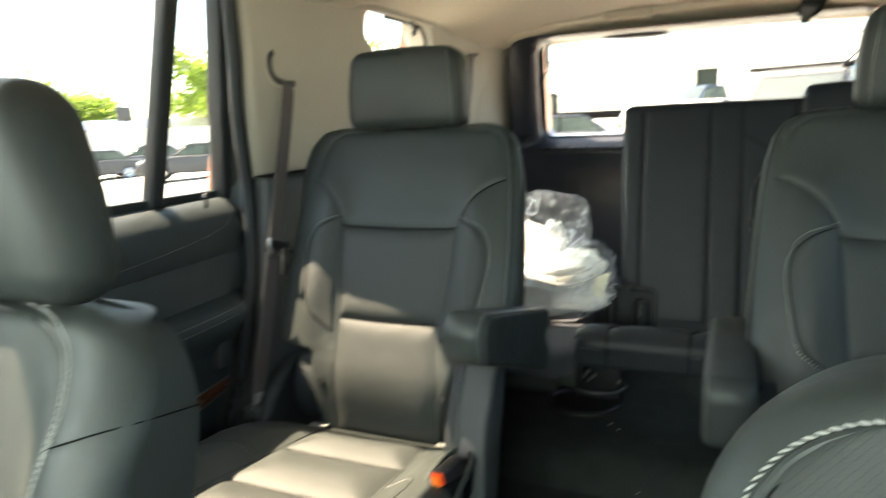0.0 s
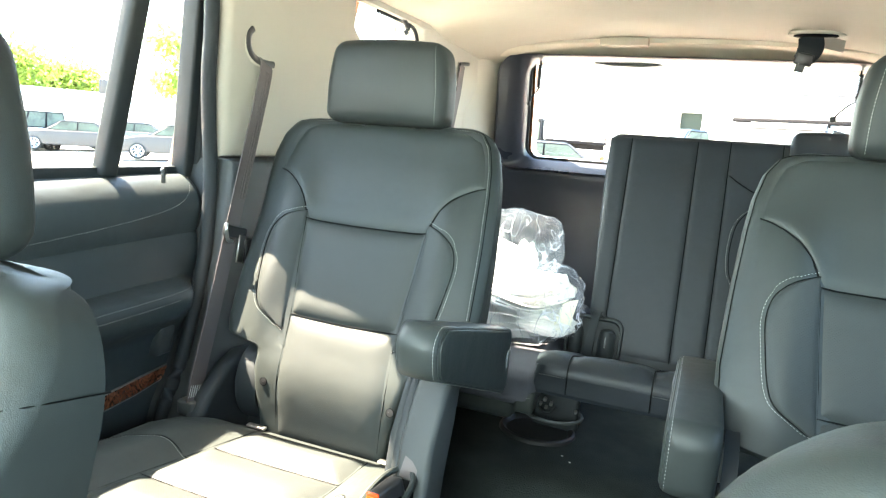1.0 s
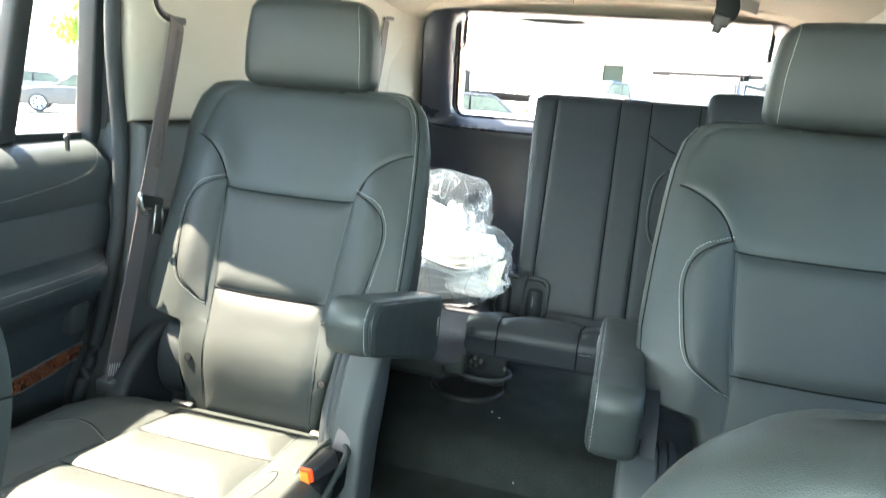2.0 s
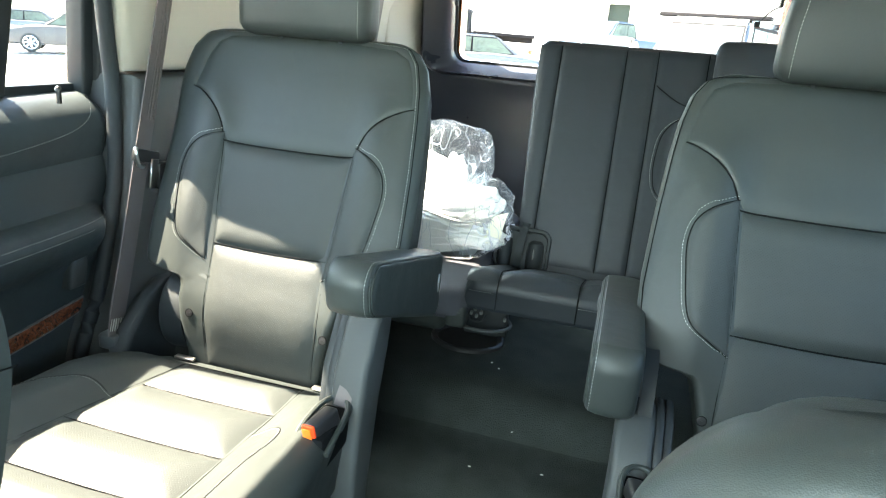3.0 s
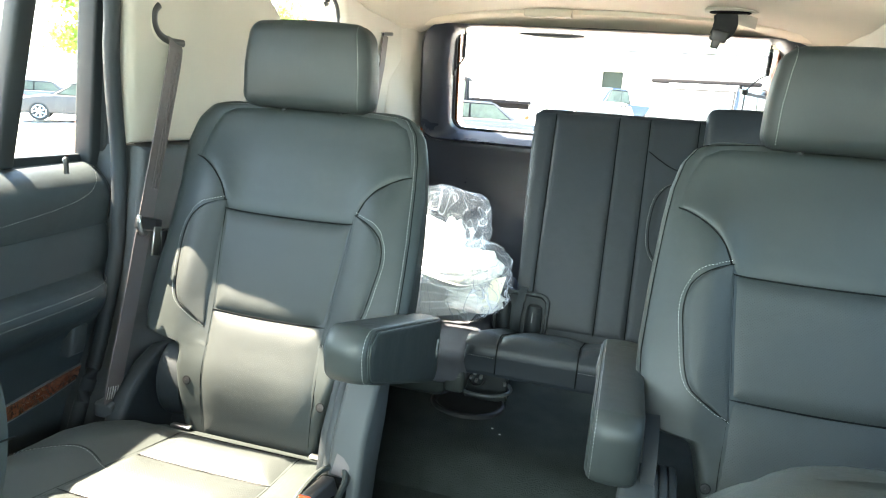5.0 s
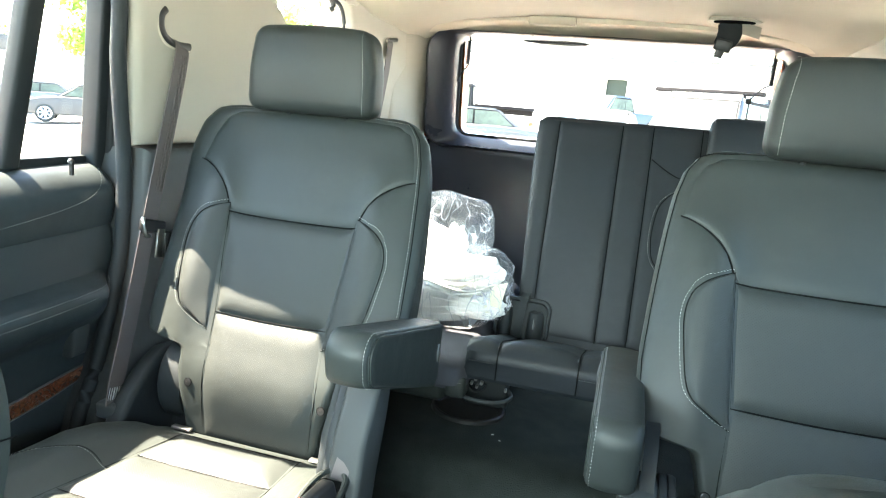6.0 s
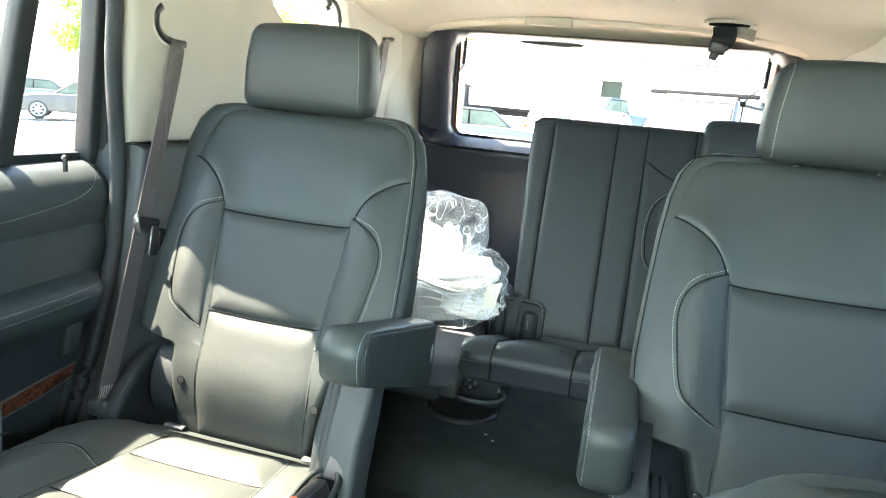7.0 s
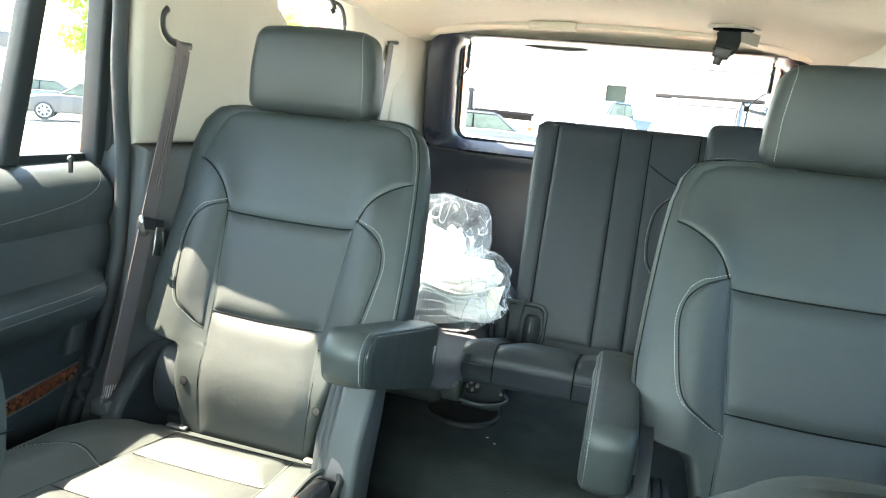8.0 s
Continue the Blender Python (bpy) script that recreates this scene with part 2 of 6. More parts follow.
def part(name, bm, material, parent=None, label="", smooth=True, kind=""):
    """Links a bmesh as one mesh object, under a thing or a part, or by itself."""
    me = bpy.data.meshes.new(name)
    inv = TOP.get(parent)
    if inv is not None:
        bm.transform(inv)
    for f in bm.faces:
        f.smooth = smooth
    bm.to_mesh(me)
    bm.free()
    me.materials.append(material)
    if smooth:
        me.set_sharp_from_angle(angle=radians(42))
    ob = new(name, me)
    if parent is not None:
        ob.parent = parent
        TOP[ob] = inv
    return tagged(ob, label, kind=kind)


def single(name, bm, material, label, category, at=(0, 0, 0), smooth=True, kind="", group=""):
    """A thing made of one mesh, with its origin at its base."""
    bm.transform(Matrix.Translation(at).inverted())
    ob = part(name, bm, material, None, label, smooth)
    ob.location = at
    return tagged(ob, label, category, group, kind)


def box(x0, x1, y0, y1, z0, z1, r=0.0, seg=3, bm=None):
    """A box with rounded edges of radius r."""
    bm = bm or bmesh.new()
    geo = bmesh.ops.create_cube(bm, size=1, matrix=Matrix.LocRotScale(((x0 + x1) / 2, (y0 + y1) / 2, (z0 + z1) / 2), None, (abs(x1 - x0), abs(y1 - y0), abs(z1 - z0))))
    if r > 0:
        es = list({e for v in geo["verts"] for e in v.link_edges})
        bmesh.ops.bevel(bm, geom=es, offset=r, segments=seg, profile=0.5, affect="EDGES", clamp_overlap=True)
    return bm


def fill(bm, rows, close=True, caps=True):
    """Skins rows of points (each a ring when close) with quads."""
    vs = [[bm.verts.new(p) for p in row] for row in rows]
    n = len(vs[0])
    for a, b in zip(vs, vs[1:]):
        for i in range(n if close else n - 1):
            j = (i + 1) % n
            bm.faces.new((a[i], a[j], b[j], b[i]))
    if caps and close:
        bm.faces.new(vs[0][::-1])
        bm.faces.new(vs[-1])
    return vs


def prism(outline, axis, d0, d1, r=0.0, seg=2, bm=None):
    """Pushes a flat outline along an axis from d0 to d1. Outline pairs are the other two coordinates in xyz order."""
    bm = bm or bmesh.new()

    def at(p, d):
        q = list(p)
        q.insert("xyz".index(axis), d)
        return q

    a = [bm.verts.new(at(p, d0)) for p in outline]
    b = [bm.verts.new(at(p, d1)) for p in outline]
    n = len(outline)
    made = [bm.faces.new(a), bm.faces.new(b[::-1])]
    made += [bm.faces.new((a[i], b[i], b[(i + 1) % n], a[(i + 1) % n])) for i in range(n)]
    bmesh.ops.recalc_face_normals(bm, faces=made)
    if r > 0:
        es = list({e for f in made[:2] for e in f.edges})
        bmesh.ops.bevel(bm, geom=es, offset=r, segments=seg, profile=0.5, affect="EDGES", clamp_overlap=True)
    return bm


def resample(pts, n):
    """n points evenly spaced along a polyline."""
    p = np.array(pts, float)
    d = np.r_[0, np.cumsum(np.linalg.norm(np.diff(p, axis=0), axis=1))]
    return [Vector([np.interp(s, d, p[:, k]) for k in range(p.shape[1])]) for s in np.linspace(0, d[-1], n)]


def curve(pts, n):
    """A smooth curve through control points (Catmull-Rom), resampled to n points."""
    p = [Vector(q) for q in pts]
    p = [2 * p[0] - p[1], *p, 2 * p[-1] - p[-2]]
    out = []
    for a, b, c, d in zip(p, p[1:], p[2:], p[3:]):
        for k in range(12):
            t = k / 12
            out.append(0.5 * ((2 * b) + (c - a) * t + (2 * a - 5 * b + 4 * c - d) * t * t + (3 * b - a - 3 * c + d) * t ** 3))
    out.append(p[-2])
    return resample(out, n)


def tube(pts, r, sides=8, bm=None, flat=1.0, up=None):
    """A round (or flattened) rod along points."""
    bm = bm or bmesh.new()
    rows = []
    for i, p in enumerate(pts):
        d = (Vector(pts[min(i + 1, len(pts) - 1)]) - Vector(pts[max(i - 1, 0)])).normalized()
        ref = Vector(up) if up else (Vector((0, 0, 1)) if abs(d.z) < 0.9 else Vector((1, 0, 0)))
        s = d.cross(ref).normalized()
        u = s.cross(d)
        rows.append([Vector(p) + s * (r * math.cos(a)) + u * (r * flat * math.sin(a)) for a in (2 * math.pi * k / sides for k in range(sides))])
    fill(bm, rows)
    bmesh.ops.recalc_face_normals(bm, faces=bm.faces)
    return bm


def ribbon(pts, width, thick, across, bm=None):
    """A flat strap along points; across gives its width's direction."""
    bm = bm or bmesh.new()
    a = Vector(across).normalized()
    rows = []
    for i, p in enumerate(pts):
        d = (Vector(pts[min(i + 1, len(pts) - 1)]) - Vector(pts[max(i - 1, 0)])).normalized()
        s = (a - d * a.dot(d)).normalized()
        n = d.cross(s)
        p = Vector(p)
        rows.append([p + s * (width / 2) * k + n * (thick / 2) * j for k, j in ((-1, -1), (-0.97, 0), (-1, 1), (0, 1.3), (1, 1), (0.97, 0), (1, -1), (0, -0.7))])
    fill(bm, rows)
    bmesh.ops.recalc_face_normals(bm, faces=bm.faces)
    return bm


def stitches(paths, normal=None, long=0.0038, gap=0.0016, r=0.00048):
    """Threads along polylines, one small raised piece for each stitch."""
    bm = bmesh.new()
    for pts in paths:
        p = np.array([tuple(q) for q in pts], float)
        d = np.r_[0, np.cumsum(np.linalg.norm(np.diff(p, axis=0), axis=1))]
        s = 0.0
        while s + long < d[-1]:
            a, b = (Vector([np.interp(k, d, p[:, j]) for j in range(3)]) for k in (s, s + long))
            t = (b - a).normalized()
            ref = Vector((0, 0, 1)) if abs(t.z) < 0.9 else Vector((0, 1, 0))
            u = t.cross(ref).normalized() * r
            w = t.cross(u).normalized() * r
            m = (a + b) / 2
            va, vb = bm.verts.new(a), bm.verts.new(b)
            mid = [bm.verts.new(m + k) for k in (u, w, -u, -w)]
            for k in range(4):
                bm.faces.new((va, mid[k], mid[(k + 1) % 4]))
                bm.faces.new((vb, mid[(k + 1) % 4], mid[k]))
            s += long + gap
    return bm


def rope_stitch(path, long=0.0064, gap=0.0002, r=0.0010, slant=1.1):
    """Thick decorative thread: one rounded, slightly slanted piece for each stitch."""
    bm = bmesh.new()
    p = np.array([tuple(q) for q in path], float)
    d = np.r_[0, np.cumsum(np.linalg.norm(np.diff(p, axis=0), axis=1))]
    s = 0.0
    while s + long < d[-1]:
        a, b = (Vector([np.interp(k, d, p[:, j]) for j in range(3)]) for k in (s, s + long))
        t = (b - a).normalized()
        side = t.cross(Vector((0, -0.9, 0.4))).normalized()
        up = side.cross(t)
        rows = []
        for k, q in ((0.0, 0.25), (0.18, 0.8), (0.5, 1.0), (0.82, 0.8), (1.0, 0.25)):
            c = a.lerp(b, k) + side * (slant * r * (2 * k - 1)) + up * (0.2 * r)
            rows.append([c + side * (r * q * math.cos(w)) + up * (0.8 * r * q * math.sin(w)) for w in (math.pi * j / 4 for j in range(8))])
        fill(bm, rows)
        s += long + gap
    bmesh.ops.recalc_face_normals(bm, faces=bm.faces)
    return bm


def sew(paths, parent, label="", **size):
    """Each run of stitches as a part of its own."""
    for p in paths:
        part("stitching", stitches([p], None, **size), THREAD, parent, label)


def seam(path, parent, r=0.0016):
    """A dark drawn-in seam line between two panels."""
    part("seam", tube(path, r, 6), SEAM, parent)


def smooth01(a, b, x):
    t = min(1.0, max(0.0, (x - a) / (b - a)))
    return t * t * (3 - 2 * t)


def patch(bottom, right, top, left, place, base, puff=0.006, sink=0.004, roll=0.02, n=22, m=22, bm=None, flip=False):
    """An upholstered panel: a patch between four side curves in a seat's own (u, v), raised off the base and drawn in at its seams.
    bottom and top run to the right, left and right run upwards."""
    bm = bm or bmesh.new()
    uvl = bm.loops.layers.uv.verify()
    B, T = resample(bottom, n + 1), resample(top, n + 1)
    L, R = resample(left, m + 1), resample(right, m + 1)
    wide, tall = (R[m // 2] - L[m // 2]).length, (T[n // 2] - B[n // 2]).length
    grid, uv = [], []
    for j in range(m + 1):
        b = 0.5 - 0.5 * math.cos(math.pi * j / m)
        row, urow = [], []
        for i in range(n + 1):
            a = 0.5 - 0.5 * math.cos(math.pi * i / n)

            def s(c, t, k):
                f = t * k
                q = min(int(f), k - 1)
                return c[q].lerp(c[q + 1], f - q)

            p = s(B, a, n) * (1 - b) + s(T, a, n) * b + s(L, b, m) * (1 - a) + s(R, b, m) * a
            p -= B[0] * ((1 - a) * (1 - b)) + B[-1] * (a * (1 - b)) + T[0] * ((1 - a) * b) + T[-1] * (a * b)
            d = min(min(a, 1 - a) * wide, min(b, 1 - b) * tall)
            h = 1 - (1 - min(d / (1.7 * roll), 1)) ** 2.0
            row.append(bm.verts.new(place(p[0], p[1], base(p[0], p[1]) - 0.5 * sink + (puff + 0.5 * sink) * h)))
            urow.append((p[0], p[1]))
        grid.append(row)
        uv.append(urow)
    for j in range(m):
        for i in range(n):
            q = [(j, i), (j, i + 1), (j + 1, i + 1), (j + 1, i)]
            if flip:
                q.reverse()
            f = bm.faces.new([grid[a][b] for a, b in q])
            for lp, (a, b) in zip(f.loops, q):
                lp[uvl].uv = uv[a][b]
    return bm


def dome(x, y, z, r, h, axis="z", bm=None, seg=14):
    """A low round button."""
    bm = bm or bmesh.new()
    rows = []
    for k in range(5):
        a = k / 4 * math.pi / 2
        rows.append([(r * math.cos(a) * math.cos(t), r * math.cos(a) * math.sin(t), h * math.sin(a)) for t in (2 * math.pi * i / seg for i in range(seg))])
    rows[-1] = [(0.02 * p[0] + 0.0005 * math.cos(i), 0.02 * p[1] + 0.0005 * math.sin(i), h) for i, p in enumerate(rows[0])]
    vs = fill(bm, rows)
    rot = {"z": Matrix(), "-y": Euler((math.pi / 2, 0, 0)).to_matrix().to_4x4(), "x": Euler((0, math.pi / 2, 0)).to_matrix().to_4x4()}[axis]
    bmesh.ops.transform(bm, matrix=Matrix.Translation((x, y, z)) @ rot, verts=[v for row in vs for v in row])
    return bm


# ---- the vehicle's shell ----
def inner_x(z):
    """Half the cabin's width at a height: upright to the belt line, then leaning in."""
    return 0.86 if z <= 0.83 else 0.86 - (z - 0.83) * 0.24


def sided(bm, s):
    """Turns x, the depth outwards from the inner face, into a place on the left (-1) or right (1) side."""
    for v in bm.verts:
        v.co.x = s * (inner_x(v.co.z) + v.co.x)
    bmesh.ops.recalc_face_normals(bm, faces=bm.faces)
    return bm


def body_side(s, name):
    bm = bmesh.new()
    box(0.065, 0.14, -0.9, 3.12, -0.35, 0.82, 0.02, 2, bm)
    # third pillar runs on unseen to 2.03 to keep sun off the folded seat
    for y0, y1 in ((-0.34, -0.24), (0.45, 0.555), (1.50, 2.03), (2.34, 3.0)):
        box(0.045, 0.10, y0, y1, 0.82, 1.34, 0.01, 2, bm)
    box(0.02, 0.10, 1.48, 1.93, 1.262, 1.37, 0.01, 2, bm)
    box(0.02, 0.10, 2.33, 3.0, 1.262, 1.37, 0.01, 2, bm)
    box(0.0, 0.02, 1.90, 2.34, 1.296, 1.37, 0.004, 2, bm)
    box(0.02, 0.10, -0.34, 1.47, 1.332, 1.37, 0.008, 2, bm)
    sided(bm, s)
    part(name, bm, PAINT, None, "copper painted vehicle side with window openings", kind="structure")
    trim = sided(box(0.0, 0.06, -0.88, 0.54, 0.03, 0.825, 0.02, 3), s)
    part("trim", trim, VINYL, None, "dark vinyl front door lining", kind="structure")
    pillar = sided(box(-0.02, 0.04, 0.455, 0.55, 0.83, 1.335, 0.015, 3), s)
    part("trim", pillar, BEIGE, None, "beige centre pillar lining", kind="structure")
    for k, (y0, y1, z1) in enumerate(((-0.235, 0.445, 1.33), (1.93, 2.335, 1.33))):
        win = new("window_1" if s < 0 else "window_2")
        tagged(win, "clear side window pane of the vehicle", "window", kind="structure")
        TOP[win] = Matrix()
        pane = part("pane", sided(box(0.075, 0.079, y0, y1, 0.822, z1), s), GLASS, win)
        pane.visible_shadow = False


body_side(-1, "wall_left")
body_side(1, "wall_right")

# floor with a low step up towards the third row
rows = []
for x in np.linspace(-0.92, 0.92, 47):
    row = []
    for y, z in ((-1.0, 0.10), (-0.7, 0.0), (0.2, 0.0), (0.8, 0.0), (1.4, 0.0), (1.75, 0.0), (1.865, 0.0), (1.885, 0.006), (1.905, 0.05), (1.935, 0.085), (1.98, 0.098), (2.05, 0.10), (2.3, 0.10), (2.7, 0.10), (3.15, 0.10)):
        w = 0.004 * noise.noise(Vector((x * 5, y * 5, 0.3)))
        row.append((x, y, z + w))
    rows.append(row + [(x, 3.15, -0.12), (x, -1.0, -0.12)])
bm = bmesh.new()
fill(bm, rows)
bmesh.ops.recalc_face_normals(bm, faces=bm.faces)
part("floor", bm, CARPET, None, "black carpeted vehicle floor with a low step", kind="structure")


# ceiling: cloth headliner, arched across, with a thickened rear edge
def roof_z(x, y):
    a = abs(x) / 0.76
    z = 1.325 + 0.022 * (1 - smooth01(1.45, 1.75, y)) - (0.028 + 0.047 * smooth01(1.48, 1.62, y) * (1 - 0.6 * smooth01(1.78, 1.92, y) * (1 - smooth01(2.3, 2.5, y)))) * a ** 4 - 0.012 * a * a * smooth01(1.45, 1.75, y)
    z -= 0.02 * smooth01(2.55, 2.95, y) * a ** 2
    z += 0.008 * math.sin(y * 5.0 + 0.6) * (1 - a)
    return z


def ceiling():
    rows = []
    ys = [-0.25, 0.1, 0.5, 0.9, 1.2, 1.5, 1.6, 1.7, 1.78, 1.85, 1.92, 2.1, 2.3, 2.36, 2.43, 2.5, 2.57, 2.68, 2.78, 2.85, 2.89, 2.905]
    for y in ys:
        front = [(x, y + (0.035 * (1 - (x / 0.7) ** 2) if y > 2.7 else 0), roof_z(x, y) - (0.012 if y == ys[-2] else 0.0) + (0.01 if y == ys[-1] else 0)) for x in np.linspace(-0.752, 0.752, 41)]
        rows.append(front + [(x, y, 1.362) for x in np.linspace(0.752, -0.752, 41)])
    bm = bmesh.new()
    fill(bm, rows)
    box(-0.276, -0.111, 2.785, 2.83, 1.301, 1.33, 0.005, 2, bm)
    bmesh.ops.recalc_face_normals(bm, faces=bm.faces)
    part("ceiling", bm, HEADLINER, None, "pale beige cloth headliner arched across the cabin", kind="structure")
    part("roof", box(-0.80, 0.80, -0.34, 3.06, 1.368, 1.395, 0.012, 2), PAINT, None, "copper painted vehicle roof", kind="structure")


ceiling()

# front end, behind the camera: firewall, dashboard and windscreen
part("wall_front", box(-0.95, 0.95, -1.1, -1.0, -0.12, 0.80, 0.02), PLASTIC, None, "dark front bulkhead of the vehicle", kind="structure")
part("trim", box(-0.85, 0.85, -1.0, -0.52, 0.42, 0.80, 0.06, 4), VINYL, None, "dark dashboard top", kind="structure")
bm = box(-0.84, 0.84, -0.34, -0.336, 0.80, 1.36)
for v in bm.verts:
    v.co.y -= (1.36 - v.co.z) * 1.15
screen = new("window_3")
tagged(screen, "large sloping windscreen pane", "window", kind="structure")
TOP[screen] = Matrix()
part("pane", bm, GLASS, screen).visible_shadow = False


def lean(bm, base, k=0.12):
    """Leans side linings inwards above the belt line."""
    for v in bm.verts:
        if v.co.z > base:
            v.co.x -= math.copysign((v.co.z - base) * k, v.co.x)
    return bm


def mirror_x(bm, s):
    """Built for the left side; turned over for the right one."""
    if s > 0:
        for v in bm.verts:
            v.co.x = -v.co.x
        bmesh.ops.recalc_face_normals(bm, faces=bm.faces)
    return bm


def slant(bm):
    """Slants the rear edge of the door frame forward above the sill."""
    for v in bm.verts:
        if v.co.z > 0.83:
            v.co.y -= (v.co.z - 0.83) * 0.16
    return bm


def side_lining(s):
    # lower dark quarter lining, cut forward along the door opening
    edge = [(1.25, 0.0), (1.275, 0.12), (1.30, 0.26), (1.345, 0.37), (1.40, 0.47), (1.437, 0.56), (1.452, 0.64), (1.472, 0.80), (1.476, 0.862)]
    bm = prism(edge + [(3.02, 0.862), (3.02, 0.0)], "x", -0.755, -0.90, 0.018, 3)
    part("trim", mirror_x(bm, s), PLASTIC, None, "dark moulded plastic quarter lining", kind="structure")
    # upper beige pillar lining
    # lower rear edge set back out of view to block sun on the felt
    pil = [(1.466, 0.866), (2.11, 0.866), (2.115, 1.04), (2.09, 1.10), (1.99, 1.15), (1.905, 1.20), (1.885, 1.288), (1.83, 1.288), (1.75, 1.26), (1.412, 1.26), (1.432, 1.12), (1.442, 1.02)]
    bm = lean(prism(pil, "x", -0.772, -0.812, 0.019, 4), 0.86)
    part("trim", mirror_x(bm, s), BEIGE, None, "beige moulded pillar lining beside the second row", kind="structure")
    dp = [(2.33, 0.866), (3.07, 0.866), (3.02, 1.0), (2.93, 1.262), (2.45, 1.275), (2.25, 1.288), (2.292, 1.262), (2.327, 1.21), (2.337, 1.13)]
    bm = lean(prism(dp, "x", -0.765, -0.87, 0.012, 3), 0.86)
    part("trim", mirror_x(bm, s), BEIGE, None, "beige rear pillar lining", kind="structure")
    dq = [(2.76, 0.866), (3.10, 0.866), (3.045, 1.0), (2.965, 1.20), (2.945, 1.272), (2.70, 1.272)]
    bm = prism(dq, "x", -0.742, -0.80, 0.022, 4)
    for p in bm.verts:
        p.co.x += (0.03 + 0.050 * smooth01(0.90, 1.22, p.co.z)) * smooth01(2.75, 2.96, p.co.y)
    part("trim", mirror_x(bm, s), BEIGE, None, "beige corner lining beside the tailgate", kind="structure")
    # sill under and rail over the quarter window
    bm = lean(box(-0.87, -0.77, 1.925, 2.335, 0.864, 0.925, 0.01, 2), 0.86)
    part("trim", mirror_x(bm, s), BEIGE, None, "beige quarter window sill", kind="structure")
    bm = lean(prism([(-0.762, 1.292), (-0.762, 1.264), (-0.775, 1.262), (-0.80, 1.292)], "y", 1.84, 2.33, 0.003, 2), 0.86)
    part("trim", mirror_x(bm, s), BEIGE, None, "beige rail over the quarter window", kind="structure")
    gk = curve([(-0.739, 2.02, 1.262), (-0.739, 2.20, 1.262), (-0.742, 2.27, 1.25), (-0.750, 2.312, 1.20), (-0.76, 2.325, 1.10), (-0.772, 2.328, 0.93)], 30)
    part("trim", mirror_x(tube(gk, 0.006), s), RUBBER, None, "black quarter window gasket", kind="structure")
    jamb = sided(slant(box(-0.022, 0.06, 1.484, 1.512, 0.80, 1.335, 0.006, 2)), s)
    part("trim", jamb, FRAME, None, "black door jamb lining", kind="structure")
    # unseen filler block added to stop sun leaking past the frame's top corner
    part("trim", sided(box(0.0, 0.062, 1.405, 1.53, 1.275, 1.365, 0.006, 2), s), BEIGE, None, "beige filler closing a sun leak over the rear door", kind="structure")
    # door seal
    seal = curve([(-0.750, 1.397, 1.255), (-0.766, 1.416, 1.114), (-0.778, 1.424, 1.023), (-0.791, 1.443, 0.922), (-0.80, 1.459, 0.846), (-0.80, 1.456, 0.74), (-0.80, 1.44, 0.63), (-0.80, 1.39, 0.47), (-0.80, 1.335, 0.355), (-0.80, 1.28, 0.20), (-0.80, 1.25, 0.03)], 60)
    bm = tube(seal, 0.0145, 12)
    part("trim", mirror_x(bm, s), RUBBER, None, "grey black rubber door seal", kind="structure")


side_lining(-1)
side_lining(1)


# ---- rear doors ----
DOOR_PROFILE = [(-0.90, 0.823), (-0.880, 0.823), (-0.862, 0.818), (-0.845, 0.807), (-0.829, 0.790), (-0.819, 0.768), (-0.822, 0.745), (-0.829, 0.714),
                (-0.833, 0.706), (-0.829, 0.698), (-0.826, 0.67), (-0.824, 0.64), (-0.818, 0.624), (-0.80, 0.616), (-0.785, 0.612), (-0.774, 0.606), (-0.768, 0.596), (-0.768, 0.584),
                (-0.774, 0.566), (-0.79, 0.545), (-0.815, 0.525), (-0.832, 0.50), (-0.838, 0.46), (-0.838, 0.36), (-0.834, 0.28), (-0.822, 0.20), (-0.820, 0.06), (-0.90, 0.06)]


def door_x(y, x, z):
    """The door lining's inner face: the armrest fades out towards the rear edge, and the lining dips forward."""
    fade = 1 - smooth01(1.375, 1.45, y)
    flat = -0.832
    if 0.52 < z < 0.63 and x > flat:
        x = flat + (x - flat) * fade
    return x


